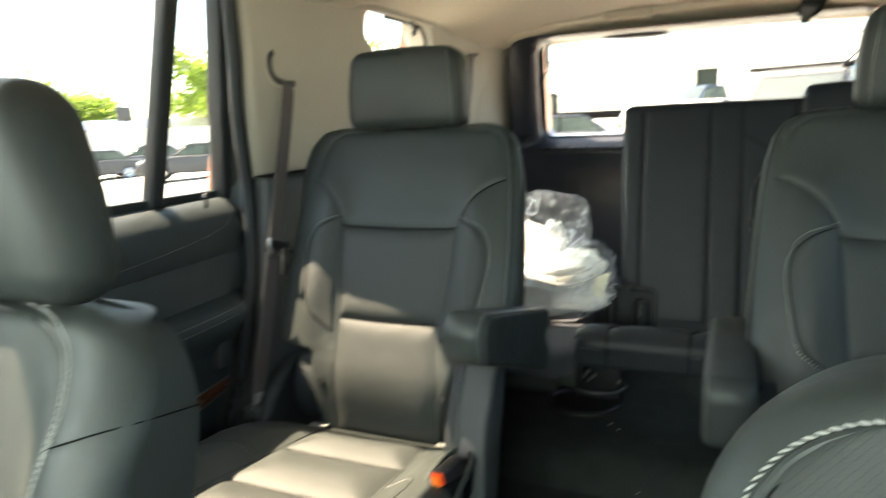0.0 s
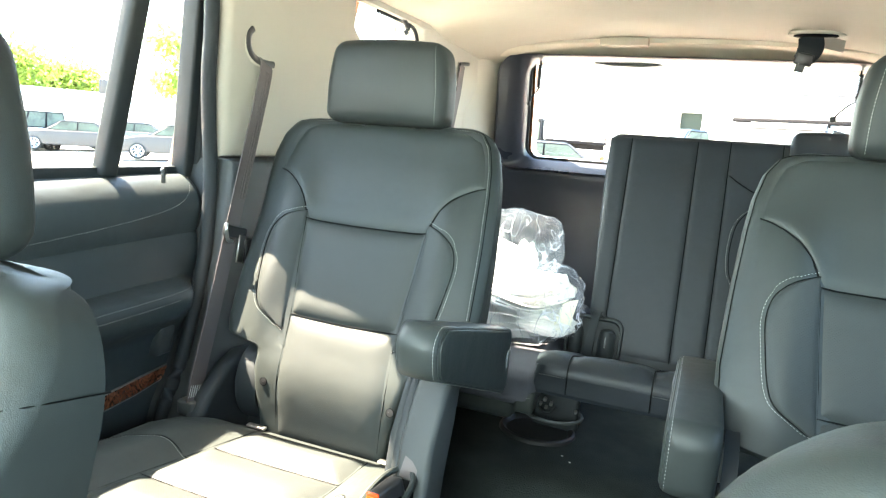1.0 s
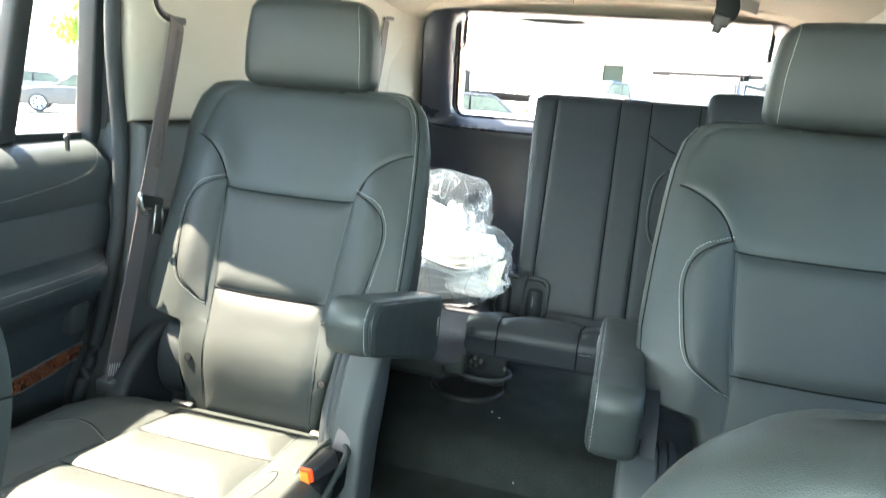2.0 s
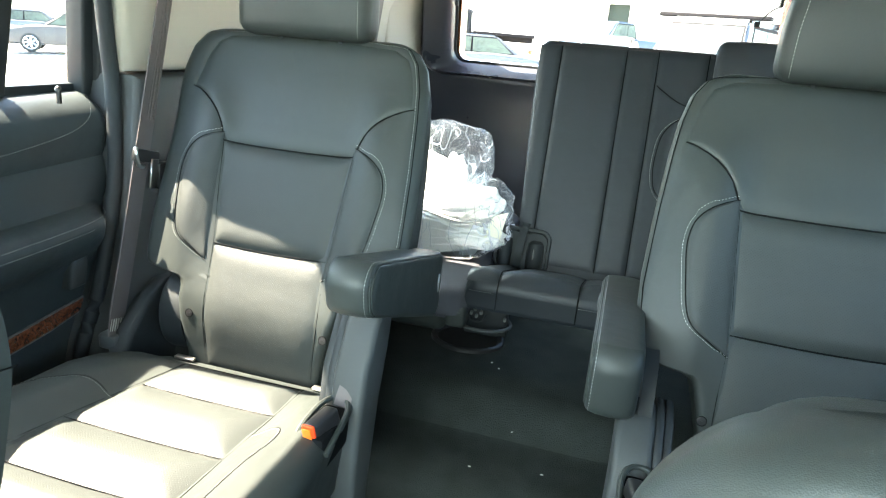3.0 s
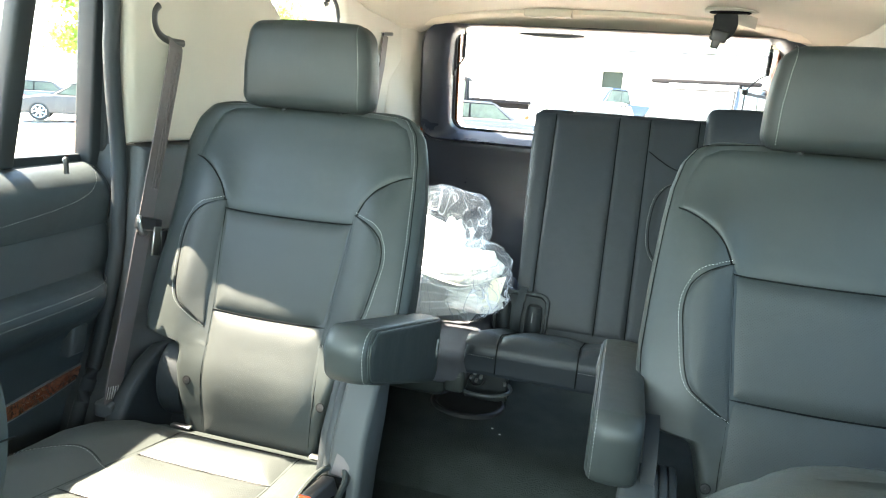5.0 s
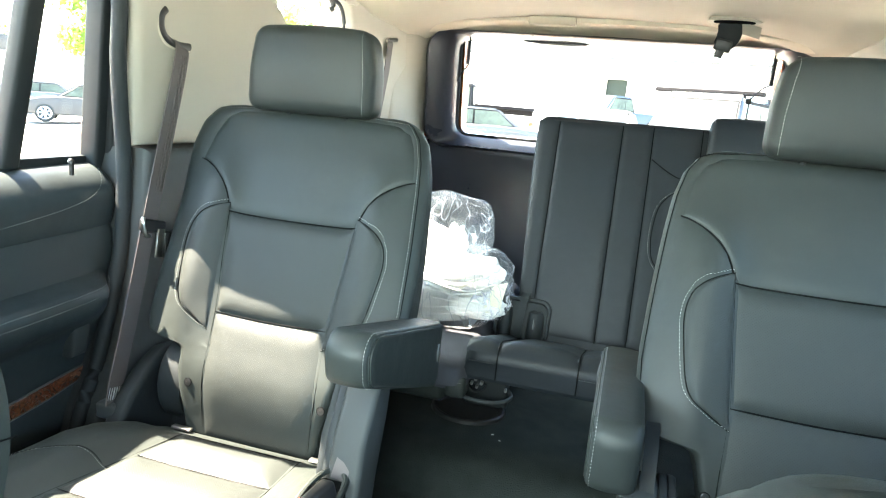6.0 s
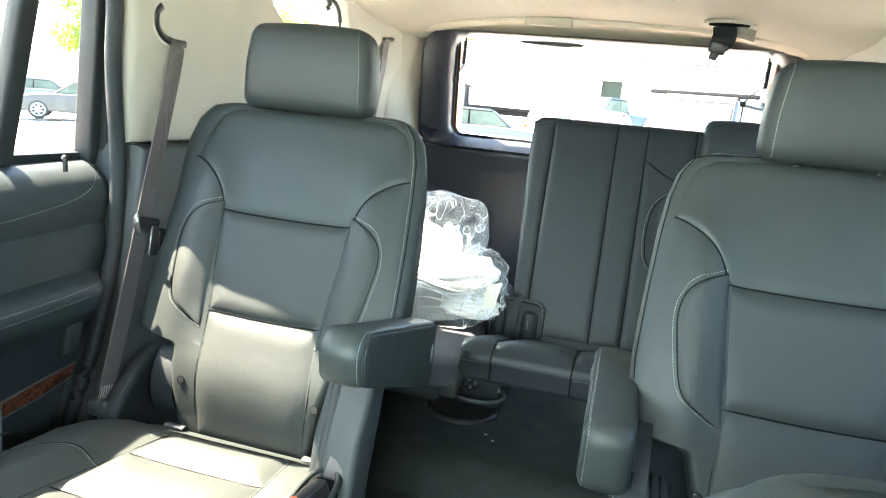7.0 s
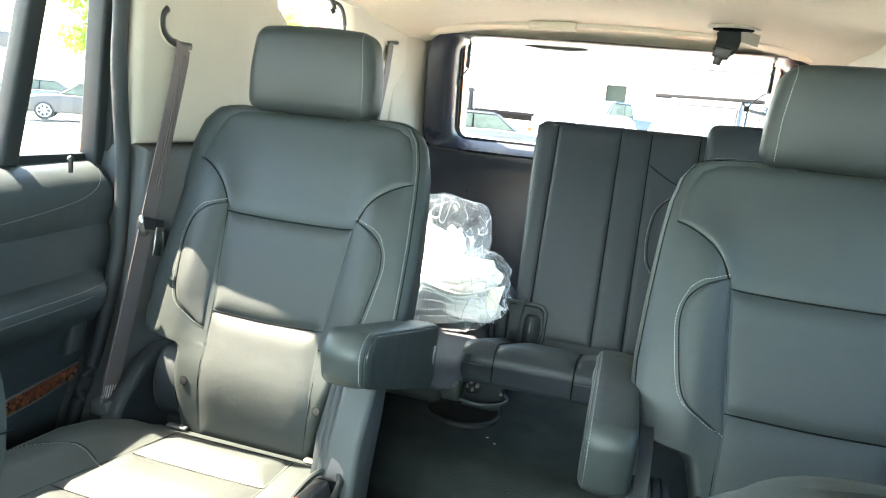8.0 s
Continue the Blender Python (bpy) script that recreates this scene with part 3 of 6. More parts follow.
def rear_door(s, name, label):
    door = thing(name, label, "car door", (s * 0.84, 1.0, 0.06), kind="structure")
    ys = [0.56, 0.563, 0.57] + list(np.linspace(0.6, 1.34, 16)) + [1.36, 1.38, 1.40, 1.415, 1.43, 1.445, 1.455, 1.462, 1.466]
    rows = []
    for y in ys:
        end = 0.012 if y in (ys[0], ys[-1]) else (0.004 if y in (ys[1], ys[-2]) else 0)
        rise = 0.028 * (y - 1.40)
        row = []
        for k, (x, z) in enumerate(DOOR_PROFILE):
            zz = z + (rise if 0.5 < z < 0.72 else (rise * 0.6 if z >= 0.72 else 0))
            row.append((door_x(y, x, z) - (end if x > -0.89 else 0), y, zz))
        rows.append(row)
    bm = bmesh.new()
    fill(bm, rows)
    bmesh.ops.recalc_face_normals(bm, faces=bm.faces)
    lining = part("lining", mirror_x(bm, s), VINYL, door, "dark blue-black stitched vinyl door lining")
    # stitching: the swept line under the sill and two rows on the armrest
    sw = curve([(-0.824, 1.418, 0.823), (-0.816, 1.416, 0.795), (-0.817, 1.395, 0.772), (-0.819, 1.34, 0.755), (-0.8195, 1.22, 0.738), (-0.819, 1.05, 0.722), (-0.819, 0.8, 0.70)], 90)
    a1 = curve([(-0.80, 1.413, 0.617), (-0.777, 1.392, 0.6135), (-0.769, 1.355, 0.607), (-0.766, 1.25, 0.602), (-0.766, 1.0, 0.595), (-0.766, 0.7, 0.586)], 80)
    a2 = [p + Vector((0.0006, 0.0, -0.016)) for p in a1]
    sew([[Vector((-s * p[0], p[1], p[2])) for p in q] for q in ([p + Vector((0.003, 0, 0)) for p in sw], a1, a2)], lining)
    # window surround leaning in
    fr = bmesh.new()
    box(0.004, 0.045, 1.456, 1.514, 0.815, 1.33, 0.006, 3, fr)
    box(-0.014, 0.03, 1.478, 1.512, 0.815, 1.32, 0.010, 3, fr)
    slant(fr)
    box(0.0, 0.07, 0.56, 0.625, 0.83, 1.33, 0.012, 3, fr)
    box(0.028, 0.08, 0.56, 1.468, 1.312, 1.336, 0.006, 3, fr)
    part("window_frame", sided(fr, s), FRAME, door, "black window surround")
    dp = box(0.012, 0.045, 1.262, 1.299, 0.82, 1.32, 0.007, 3)
    for v in dp.verts:
        v.co.y += (v.co.z - 0.83) * 0.015
    part("divider_post", sided(dp, s), FRAME, door, "black upright window divider")
    lip = box(0.026, 0.05, 0.60, 1.47, 0.815, 0.838, 0.004, 2)
    part("window_seal", sided(lip, s), RUBBER, door)
    for y0, y1 in ((0.62, 1.27), (1.29, 1.47)):
        part("pane", sided(box(0.034, 0.038, y0, y1, 0.835, 1.318), s), GLASS, door).visible_shadow = False
    # lock pin, pull recess and burl strip
    pin = tube([(-0.838, 1.372, 0.81), (-0.838, 1.372, 0.828), (-0.838, 1.372, 0.834)], 0.0045, 10)
    dome(-0.838, 1.372, 0.833, 0.0062, 0.008, "z", pin)
    part("lock_pin", mirror_x(pin, s), PIANO, door, "small black lock pin")
    bm = prism([(1.335, 0.47), (1.372, 0.47), (1.385, 0.52), (1.378, 0.536), (1.345, 0.53)], "x", -0.842, -0.812, 0.008, 3)
    part("pull_handle", mirror_x(bm, s), COVER, door, "dark grey plastic pull handle")
    strip = [(1.06, 0.378), (1.20, 0.388), (1.30, 0.398), (1.375, 0.412), (1.40, 0.428), (1.385, 0.437), (1.33, 0.432), (1.20, 0.418), (1.06, 0.408)]
    bm = prism(strip, "x", -0.845, -0.8325, 0.004, 3)
    part("wood_strip", mirror_x(bm, s), WOOD, door, "glossy brown burl wood strip")
    rim = tube([Vector((-0.8355, y, z)) for y, z in resample(strip + strip[:1], 60)], 0.0022, 6)
    part("strip_bezel", mirror_x(rim, s), GREYPLASTIC, door)
    pocket = tube(curve([(-0.832, 1.36, 0.30), (-0.822, 1.25, 0.285), (-0.815, 1.0, 0.275), (-0.815, 0.75, 0.275)], 30), 0.011, 8)
    part("map_pocket", mirror_x(pocket, s), PLASTIC, door)
    return door


rear_door(-1, "door_1", "closed rear door with dark vinyl lining and burl strip")
rear_door(1, "door_2", "closed rear door with dark vinyl lining")


# ---- tailgate ----
def rounded_rect(x0, x1, z0, z1, r, n=7):
    out = []
    for cx, cz, a0 in ((x1 - r, z1 - r, 0), (x0 + r, z1 - r, 90), (x0 + r, z0 + r, 180), (x1 - r, z0 + r, 270)):
        out += [(cx + r * math.cos(radians(a0 + 90 * k / n)), cz + r * math.sin(radians(a0 + 90 * k / n))) for k in range(n + 1)]
    return out


def tilt_rear(bm):
    """Leans the tailgate forward above its sill."""
    for v in bm.verts:
        if v.co.z > 0.84:
            v.co.y -= (v.co.z - 0.84) * 0.42
    return bm


def narrowing(outline):
    """Draws a tailgate outline in towards its top."""
    return [(x * (1 - 0.14 * (z - 0.865)), z) for x, z in outline]


def tailgate():
    g = thing("door_3", "closed tailgate with dark lining and wide rear window", "tailgate", (0, 3.12, 0.1), kind="structure")
    low = bmesh.new()
    rows = []
    for y, z in ((3.20, 0.06), (3.10, 0.06), (3.085, 0.2), (3.08, 0.45), (3.085, 0.68), (3.082, 0.76), (3.075, 0.80), (3.068, 0.825), (3.066, 0.845), (3.075, 0.858), (3.12, 0.866), (3.20, 0.868)):
        rows.append([(x, y + 0.02 * (x / 0.72) ** 2, z - 0.012 * (1 - (x / 0.75) ** 2) * (z > 0.7)) for x in np.linspace(-0.76, 0.76, 31)])
    fill(low, [list(c) for c in zip(*rows)])
    bmesh.ops.recalc_face_normals(low, faces=low.faces)
    part("lower_panel", low, TAILGATE, g, "dark tailgate lining with a rounded sill")
    fr = bmesh.new()
    o, i = narrowing(rounded_rect(-0.712, 0.757, 0.835, 1.280, 0.085)), narrowing(rounded_rect(-0.600, 0.645, 0.880, 1.266, 0.055))
    i2 = narrowing(rounded_rect(-0.588, 0.633, 0.890, 1.263, 0.050))
    o2 = narrowing(rounded_rect(-0.700, 0.745, 0.845, 1.275, 0.075))
    rings = [[(x, 3.16, z) for x, z in o], [(x, 3.065, z) for x, z in o], [(x, 3.045, z) for x, z in o2], [(x, 3.06 + 0.018 * smooth01(0.90, 0.862, z), z) for x, z in narrowing(rounded_rect(-0.632, 0.677, 0.862, 1.270, 0.060))], [(x, 3.085 + 0.020 * smooth01(0.93, 0.885, z), z) for x, z in i], [(x, 3.13, z) for x, z in i2], [(x, 3.16, z) for x, z in i2]]
    fill(fr, rings, True, False)
    bmesh.ops.recalc_face_normals(fr, faces=fr.faces)
    part("window_surround", tilt_rear(fr), TAILGATE, g, "dark rounded rear window surround")
    ring = [(x, 3.128, z) for x, z in narrowing(rounded_rect(-0.588, 0.633, 0.890, 1.285, 0.04))]
    seal = tube(ring + ring[:2], 0.006, 6)
    part("window_seal", tilt_rear(seal), RUBBER, g)
    body = bmesh.new()
    rings = [[(x, 3.165, z) for x, z in rounded_rect(-0.86, 0.86, 0.40, 1.37, 0.08)], [(x, 3.205, z) for x, z in rounded_rect(-0.86, 0.86, 0.40, 1.37, 0.08)], [(x, 3.205, z) for x, z in narrowing(rounded_rect(-0.566, 0.610, 0.900, 1.30, 0.035))], [(x, 3.14, z) for x, z in narrowing(rounded_rect(-0.572, 0.617, 0.895, 1.305, 0.035))]]
    fill(body, rings, True, False)
    bmesh.ops.recalc_face_normals(body, faces=body.faces)
    part("outer_panel", tilt_rear(body), PAINT, g, "copper painted outer tailgate skin")
    part("lower_outer_panel", box(-0.95, 0.95, 3.16, 3.22, -0.35, 0.42, 0.02), PAINT, g)
    part("pane", tilt_rear(box(-0.585, 0.630, 3.148, 3.152, 0.885, 1.315)), GLASS, g).visible_shadow = False
    # header between headliner and glass, with the dark wiper housing
    hd = bmesh.new()
    rows = []
    for x in np.linspace(-0.66, 0.66, 31):
        b = 0.035 * (1 - (x / 0.66) ** 2)
        d = -0.040 * (abs(x) / 0.66) ** 3
        rows.append([(x, 2.775 + b, 1.345), (x, 2.780 + b, 1.316 + d), (x, 2.79 + b, 1.311 + d), (x, 2.86 + b, 1.301 + d), (x, 2.91 + b, 1.286 + d * 0.7), (x, 2.96 + b, 1.268 + d * 0.5), (x, 3.0 + b * 0.4, 1.262 + d * 0.5), (x, 3.03, 1.27 + d * 0.5), (x, 3.05, 1.335)])
    fill(hd, rows)
    bmesh.ops.recalc_face_normals(hd, faces=hd.faces)
    part("header", hd, HEADER, g, "beige lining over the rear window")
    wb = prism([(-0.345, 1.272), (-0.31, 1.260), (-0.25, 1.254), (-0.14, 1.252), (-0.085, 1.257), (-0.055, 1.270), (-0.06, 1.279), (-0.34, 1.279)], "y", 2.955, 3.03, 0.004, 3)
    part("wiper_housing", wb, PLASTIC, g, "dark moulded housing at the window's top edge")
    for x in (-0.520, 0.555):
        pts = [Vector((x + 0.0065 * math.cos(k * 0.7), 2.945 + 0.0065 * math.sin(k * 0.7), 1.248 - 0.00080 * k)) for k in range(108)]
        tail = curve([pts[-1], (x - 0.012, 2.985, 1.155), (x - 0.035, 3.0, 1.13), (x - 0.05, 3.01, 1.11)], 12)
        head = [Vector((x, 2.95, 1.265)), Vector((x, 2.955, 1.25))]
        wire = tube(head + pts + tail[1:], 0.0030, 6)
        w = part("heater_lead", wire, RUBBER, g, "black coiled window heater lead")
        part("lead_clip", box(x - 0.062, x - 0.042, 3.005, 3.015, 1.095, 1.115, 0.003, 2), PLASTIC, w)


tailgate()


# ---- seats ----
def interp(table, v):
    return float(np.interp(v, [p[0] for p in table], [p[1] for p in table]))


def seat_place(cx, y0, z0, deg, s):
    """From a seat's own (across, up its face, out of its face) to the world; across is mirrored for s = -1."""
    sn, cs = math.sin(radians(deg)), math.cos(radians(deg))
    return lambda u, v, w: Vector((cx + s * u, y0 + v * sn - w * cs, z0 + v * cs + w * sn))


def loft(place, levels, width, face, depth, edge=0.05, n=28, round_end=0.02, outer=None):
    """A padded body: rings round levels of v, with the face's relief in front, rolled edges and a flat rear."""
    bm = bmesh.new()
    rows = []
    last = levels[-1]
    for v in levels:
        hw, dp = width(v), depth(v)
        ho = hw * (outer(v) if outer else 1.0)
        end = smooth01(last - round_end, last, v) if round_end else 0
        row = []
        for k in range(n + 1):
            u = math.sin(math.pi / 2 * (2 * k / n - 1))
            a = abs(u)
            u *= hw if u > 0 else ho
            ed = edge(v) if callable(edge) else edge
            q = max(0.0, (a - (1 - ed / hw)) / (ed / hw))
            w = face(u, v) - (1 - math.sqrt(max(0, 1 - q * q))) * ed * 0.8 - end * end * 0.03
            row.append(place(u, v, w))
        for k in range(n + 1):
            a = 1 - 2 * k / n
            u = (hw if a > 0 else ho) * 0.96 * math.copysign(min(1, abs(a) * 1.04), a)
            row.append(place(u, v, -dp + 0.02 * max(0, abs(a) - 0.75) / 0.25 + end * end * 0.03))
        rows.append(row)
    fill(bm, rows)
    bmesh.ops.recalc_face_normals(bm, faces=bm.faces)
    return bm


def headrest_bm(place, hw, v0, v1, w0, w1, r=0.035, taper=0.1, draw_in=0.0):
    bm = box(-hw, hw, v0, v1, w0, w1, r, 5)
    bmesh.ops.subdivide_edges(bm, edges=[e for e in bm.edges if e.calc_length() > 0.08], cuts=3, use_grid_fill=True)
    for p in bm.verts:
        k = (p.co.y - v0) / (v1 - v0)
        side = abs(p.co.x) / hw
        p.co.x *= (1 - taper * max(0, k - 0.45) ** 1.5) * (1 - draw_in * max(0, k - 0.1) ** 1.4)
        p.co.z += 0.012 * (1 - side ** 2) * (p.co.z > (w0 + w1) / 2) * math.sin(math.pi * min(1, max(0, k)))
        p.co.y += 0.006 * (1 - side ** 2) * (k > 0.7)
    for p in bm.verts:
        p.co = place(*p.co)
    bmesh.ops.recalc_face_normals(bm, faces=bm.faces)
    return bm


BACK_W = [(0.0, 0.126), (0.05, 0.134), (0.10, 0.147), (0.135, 0.155), (0.152, 0.162), (0.158, 0.172), (0.163, 0.208), (0.169, 0.234), (0.175, 0.243), (0.20, 0.252), (0.28, 0.258), (0.40, 0.252), (0.50, 0.244), (0.555, 0.237), (0.60, 0.225), (0.626, 0.207), (0.643, 0.183), (0.654, 0.14)]


def back_face(u, v):
    a = abs(u)
    rise = (0.022 * smooth01(0.100, 0.172, a) - 0.022 * smooth01(0.160, 0.26, a)) * smooth01(0.10, 0.30, v) * (1 - smooth01(0.44, 0.57, v))
    return rise - 0.052 * smooth01(0.14, -0.03, v) ** 1.25 - 0.014 * (1 - smooth01(0.0, 0.03, 0.654 - v)) + 0.004 * smooth01(0.45, 0.55, v)


YOKE = [(0.418, 0.131), (0.445, 0.139), (0.472, 0.155), (0.494, 0.178), (0.511, 0.205), (0.5185, 0.222), (0.60, 0.207), (0.63, 0.16)]


def back_base(u, v):
    """The padding under the panels: drawn in where a panel covers it."""
    edge = interp(YOKE, v) if v > 0.418 else interp([(0.0, 0.090), (0.226, 0.105), (0.418, 0.128)], v)
    return back_face(u, v) - 0.005 * smooth01(edge - 0.002, edge - 0.014, abs(u)) * (1 - smooth01(0.622, 0.634, v))


def back_outer(v):
    """How much wider the outboard half is."""
    return 1 + 0.07 * (1 - smooth01(0.10, 0.152, v)) + 0.05 * smooth01(0.25, 0.50, v) + 0.09 * smooth01(0.42, 0.62, v)


def back_rim(k, v, ins):
    """A point on the rolled edge of the backrest, ins from its side; k = 1 inboard, -1 outboard."""
    hw = interp(BACK_W, v)
    ho = hw * (back_outer(v) if k < 0 else 1.0)
    ed = 0.022 + 0.010 * smooth01(0.24, 0.38, v)
    u = ho - ins
    q = max(0.0, (u / ho - (1 - ed / hw)) / (ed / hw))
    e = smooth01(0.634, 0.654, v)
    return k * u, v, back_base(k * u, v) - (1 - math.sqrt(max(0, 1 - q * q))) * ed * 0.8 - e * e * 0.03


def second_row_seat(s, label):
    """A captain's chair; s = 1 beside the left wall, -1 beside the right one. Across (u) runs inboard."""
    cx = -0.45 * s
    seat = thing("captains_chair", label, "car seat", (cx, 1.2, 0.0), group="second row seats")
    P = seat_place(cx, 1.316, 0.38, 24.57, s)
    flip = s < 0
    lv = [0.0, 0.02, 0.045, 0.08, 0.115, 0.14, 0.152, 0.158, 0.163, 0.169, 0.175, 0.185, 0.20, 0.23, 0.26, 0.30, 0.34, 0.38, 0.42, 0.46, 0.50, 0.53, 0.555, 0.58, 0.60, 0.614, 0.626, 0.636, 0.643, 0.65, 0.654]
    back = part("backrest", loft(P, lv, lambda v: interp(BACK_W, v), back_base, lambda v: 0.115 - 0.03 * smooth01(0.3, 0.65, v), lambda v: 0.014 + 0.008 * smooth01(0.15, 0.2, v) + 0.010 * smooth01(0.24, 0.38, v), 64, outer=back_outer), LEATHER, seat, "black leather backrest with stitched bolsters")
    yl = [(-0.222, 0.517), (-0.205, 0.511), (-0.178, 0.494), (-0.155, 0.472), (-0.139, 0.445), (-0.131, 0.418)]
    yr = [(-u, v) for u, v in yl][::-1]
    mid = [(-0.131, 0.418), (-0.06, 0.416), (0.0, 0.4155), (0.06, 0.416), (0.131, 0.418)]
    part("yoke_panel", patch(yl[:-1] + mid + yr[1:], [(0.222, 0.517), (0.211, 0.57), (0.192, 0.609)], [(-0.192, 0.609), (-0.165, 0.624), (0.0, 0.633), (0.165, 0.624), (0.192, 0.609)], [(-0.222, 0.517), (-0.211, 0.57), (-0.192, 0.609)], P, back_face, 0.0035, 0.005, 0.015, 40, 18, None, flip), LEATHER, back)
    part("upper_panel", patch([(-0.108, 0.228), (0, 0.2255), (0.118, 0.228)], [(0.118, 0.228), (0.125, 0.33), (0.129, 0.416)], mid, [(-0.108, 0.228), (-0.121, 0.33), (-0.129, 0.416)], P, back_face, 0.006, 0.006, 0.016, 24, 22, None, flip), PERF, back)
    part("lower_panel", patch([(-0.095, 0.0), (0, 0.0), (0.118, 0.0)], [(0.118, 0.0), (0.123, 0.11), (0.118, 0.226)], [(-0.108, 0.226), (0, 0.2235), (0.118, 0.226)], [(-0.095, 0.0), (-0.101, 0.11), (-0.108, 0.226)], P, back_face, 0.0050, 0.0035, 0.020, 24, 22, None, flip), PERF, back)
    threads = []
    for k in (-1, 1):
        inn = [(k * 0.116, 0.193), (k * 0.121, 0.30), (k * 0.127, 0.39), (k * 0.131, 0.436)]
        out = curve([(k * 0.116, 0.193), (k * 0.145, 0.210), (k * 0.174, 0.230), (k * 0.187, 0.258), (k * 0.195, 0.31), (k * 0.199, 0.355), (k * 0.193, 0.388), (k * 0.178, 0.408), (k * 0.157, 0.422), (k * 0.131, 0.434)], 60)
        side_v = [Vector(q) for q in out]
        left, right = (inn, side_v) if k > 0 else (side_v, inn)
        lo, hi = [side_v[0], Vector(inn[0]) + Vector((k * 0.0012, 0.0002))], [side_v[-1], Vector(inn[-1]) + Vector((k * 0.0012, 0))]
        if k > 0:
            lo, hi = lo[::-1], hi[::-1]
            lo[0], lo[1] = Vector(inn[0]), side_v[0]
            hi[0], hi[1] = Vector(inn[-1]), side_v[-1]
        else:
            lo[0], lo[1] = side_v[0], Vector(inn[0])
            hi[0], hi[1] = side_v[-1], Vector(inn[-1])
        part("bolster_insert", patch(lo, right, hi, left, P, back_face, 0.003, 0.003, 0.008, 18, 30, None, flip), PERF, back)
        seam([P(q[0], q[1], back_face(q[0], q[1]) + 0.0004) for q in side_v], back, 0.0010)
        threads.append([P(q[0] + k * 0.006 * (1 if 0.2 < q[1] < 0.42 else 0), q[1] + (0.006 if q[1] > 0.40 else 0.0), back_face(q[0] + k * 0.005, q[1]) + 0.0015) for q in side_v])
    for k in (-1, 1):
        for ins, lift, is_seam in (((0.018, 0.0012, False), (0.0135, 0.0004, True)) if s > 0 else ((0.006, 0.0004, True),)):
            q = [back_rim(k, v, ins) for v in np.linspace(0.225 if k > 0 else 0.60, 0.628, 46 if k > 0 else 5)]
            ut, vt, wt = q[-1]
            for j in range(1, 15):
                a = j / 14
                u = ut * (1 - a)
                v = vt + (0.640 - vt + (0.003 if is_seam else 0.0)) * math.sin(math.pi / 2 * a)
                e = smooth01(0.634, 0.654, v)
                q.append((u, v, back_base(u, v) - e * e * 0.03))
            line = curve([P(u, v, w + lift) for u, v, w in q], 120)
            if is_seam:
                seam(line, back, 0.0009)
            else:
                threads.append(line)
    sew(threads, back)
    for line in (yl, mid, yr, [(-0.108, 0.227), (0, 0.2245), (0.118, 0.227)], [(-0.096, 0.02), (-0.101, 0.11), (-0.108, 0.227), (-0.121, 0.33), (-0.130, 0.418)], [(0.118, 0.02), (0.123, 0.11), (0.118, 0.227), (0.125, 0.33), (0.130, 0.418)]):
        q = curve(line, 50)
        upright = abs(line[0][0] - line[-1][0]) < 0.05 and line is not yl and line is not yr
        seam([P(p[0], p[1], back_face(p[0], p[1]) - 0.0006) for p in q], back, 0.0008 if upright else 0.0013)
    for u in (-0.128, 0.138):
        bt = dome(0, 0, 0, 0.0068, 0.0005)
        for p in bt.verts:
            p.co = P(u + p.co.x, 0.093 + p.co.y, back_face(u + p.co.x, 0.093 + p.co.y) + 0.0012 + p.co.z)
        bmesh.ops.recalc_face_normals(bt, faces=bt.faces)
        button = part("trim_button", bt, PIANO, back, "round dark plastic trim button")
        turn = [(u + 0.0071 * math.cos(a), 0.093 + 0.0071 * math.sin(a)) for a in np.linspace(0, 2 * math.pi, 25)]
        part("button_rim", tube([P(p, q, back_face(p, q) + 0.0008) for p, q in turn], 0.0009, 6), SEAM, button)
    # head restraint
    H = seat_place(cx - (0.009 if s > 0 else -0.019), 1.568, 0.953, 3.0, s)
    head = part("head_restraint", headrest_bm(H, 0.130, 0.002, 0.159, -0.045, 0.034, 0.024, 0.26), LEATHER, seat, "padded black leather head restraint")
    hs = []
    for k in (-1, 1):
        q = curve([(k * 0.114, 0.008, 0.030), (k * 0.1155, 0.027, 0.0385), (k * 0.115, 0.07, 0.0408), (k * 0.110, 0.115, 0.0395), (k * 0.105, 0.145, 0.034), (k * 0.103, 0.160, 0.015), (k * 0.103, 0.164, -0.01)], 60)
        hs.append([H(*p) for p in q])
    sew(hs, head)
    for u in (-0.06, 0.06):
        part("support_post", tube([P(u, 0.56, -0.03), H(u, 0.06, -0.01)], 0.006), FRAME, head)

    # cushion, built with v running forwards
    def C(u, v, w):
        return Vector((cx + s * u, 1.352 - v, 0.392 + 0.02 * v + w))

    CW = [(0.0, 0.20), (0.03, 0.222), (0.08, 0.238), (0.3, 0.252), (0.42, 0.25), (0.47, 0.238), (0.495, 0.21), (0.505, 0.17)]
    OUT_EDGE = [(0.0, -0.092), (0.06, -0.100), (0.137, -0.118), (0.262, -0.150), (0.36, -0.172), (0.46, -0.178)]
    IN_EDGE = [(0.0, 0.128), (0.06, 0.130), (0.137, 0.129), (0.262, 0.122), (0.46, 0.116)]

    def cface(u, v):
        a = u - interp(IN_EDGE, v) if u > 0 else interp(OUT_EDGE, v) - u
        return 0.024 * smooth01(-0.004, 0.055, a) * smooth01(0.02, 0.14, v) - 0.05 * smooth01(0.40, 0.505, v) ** 2 - 0.022 * smooth01(0.055, 0.0, v)

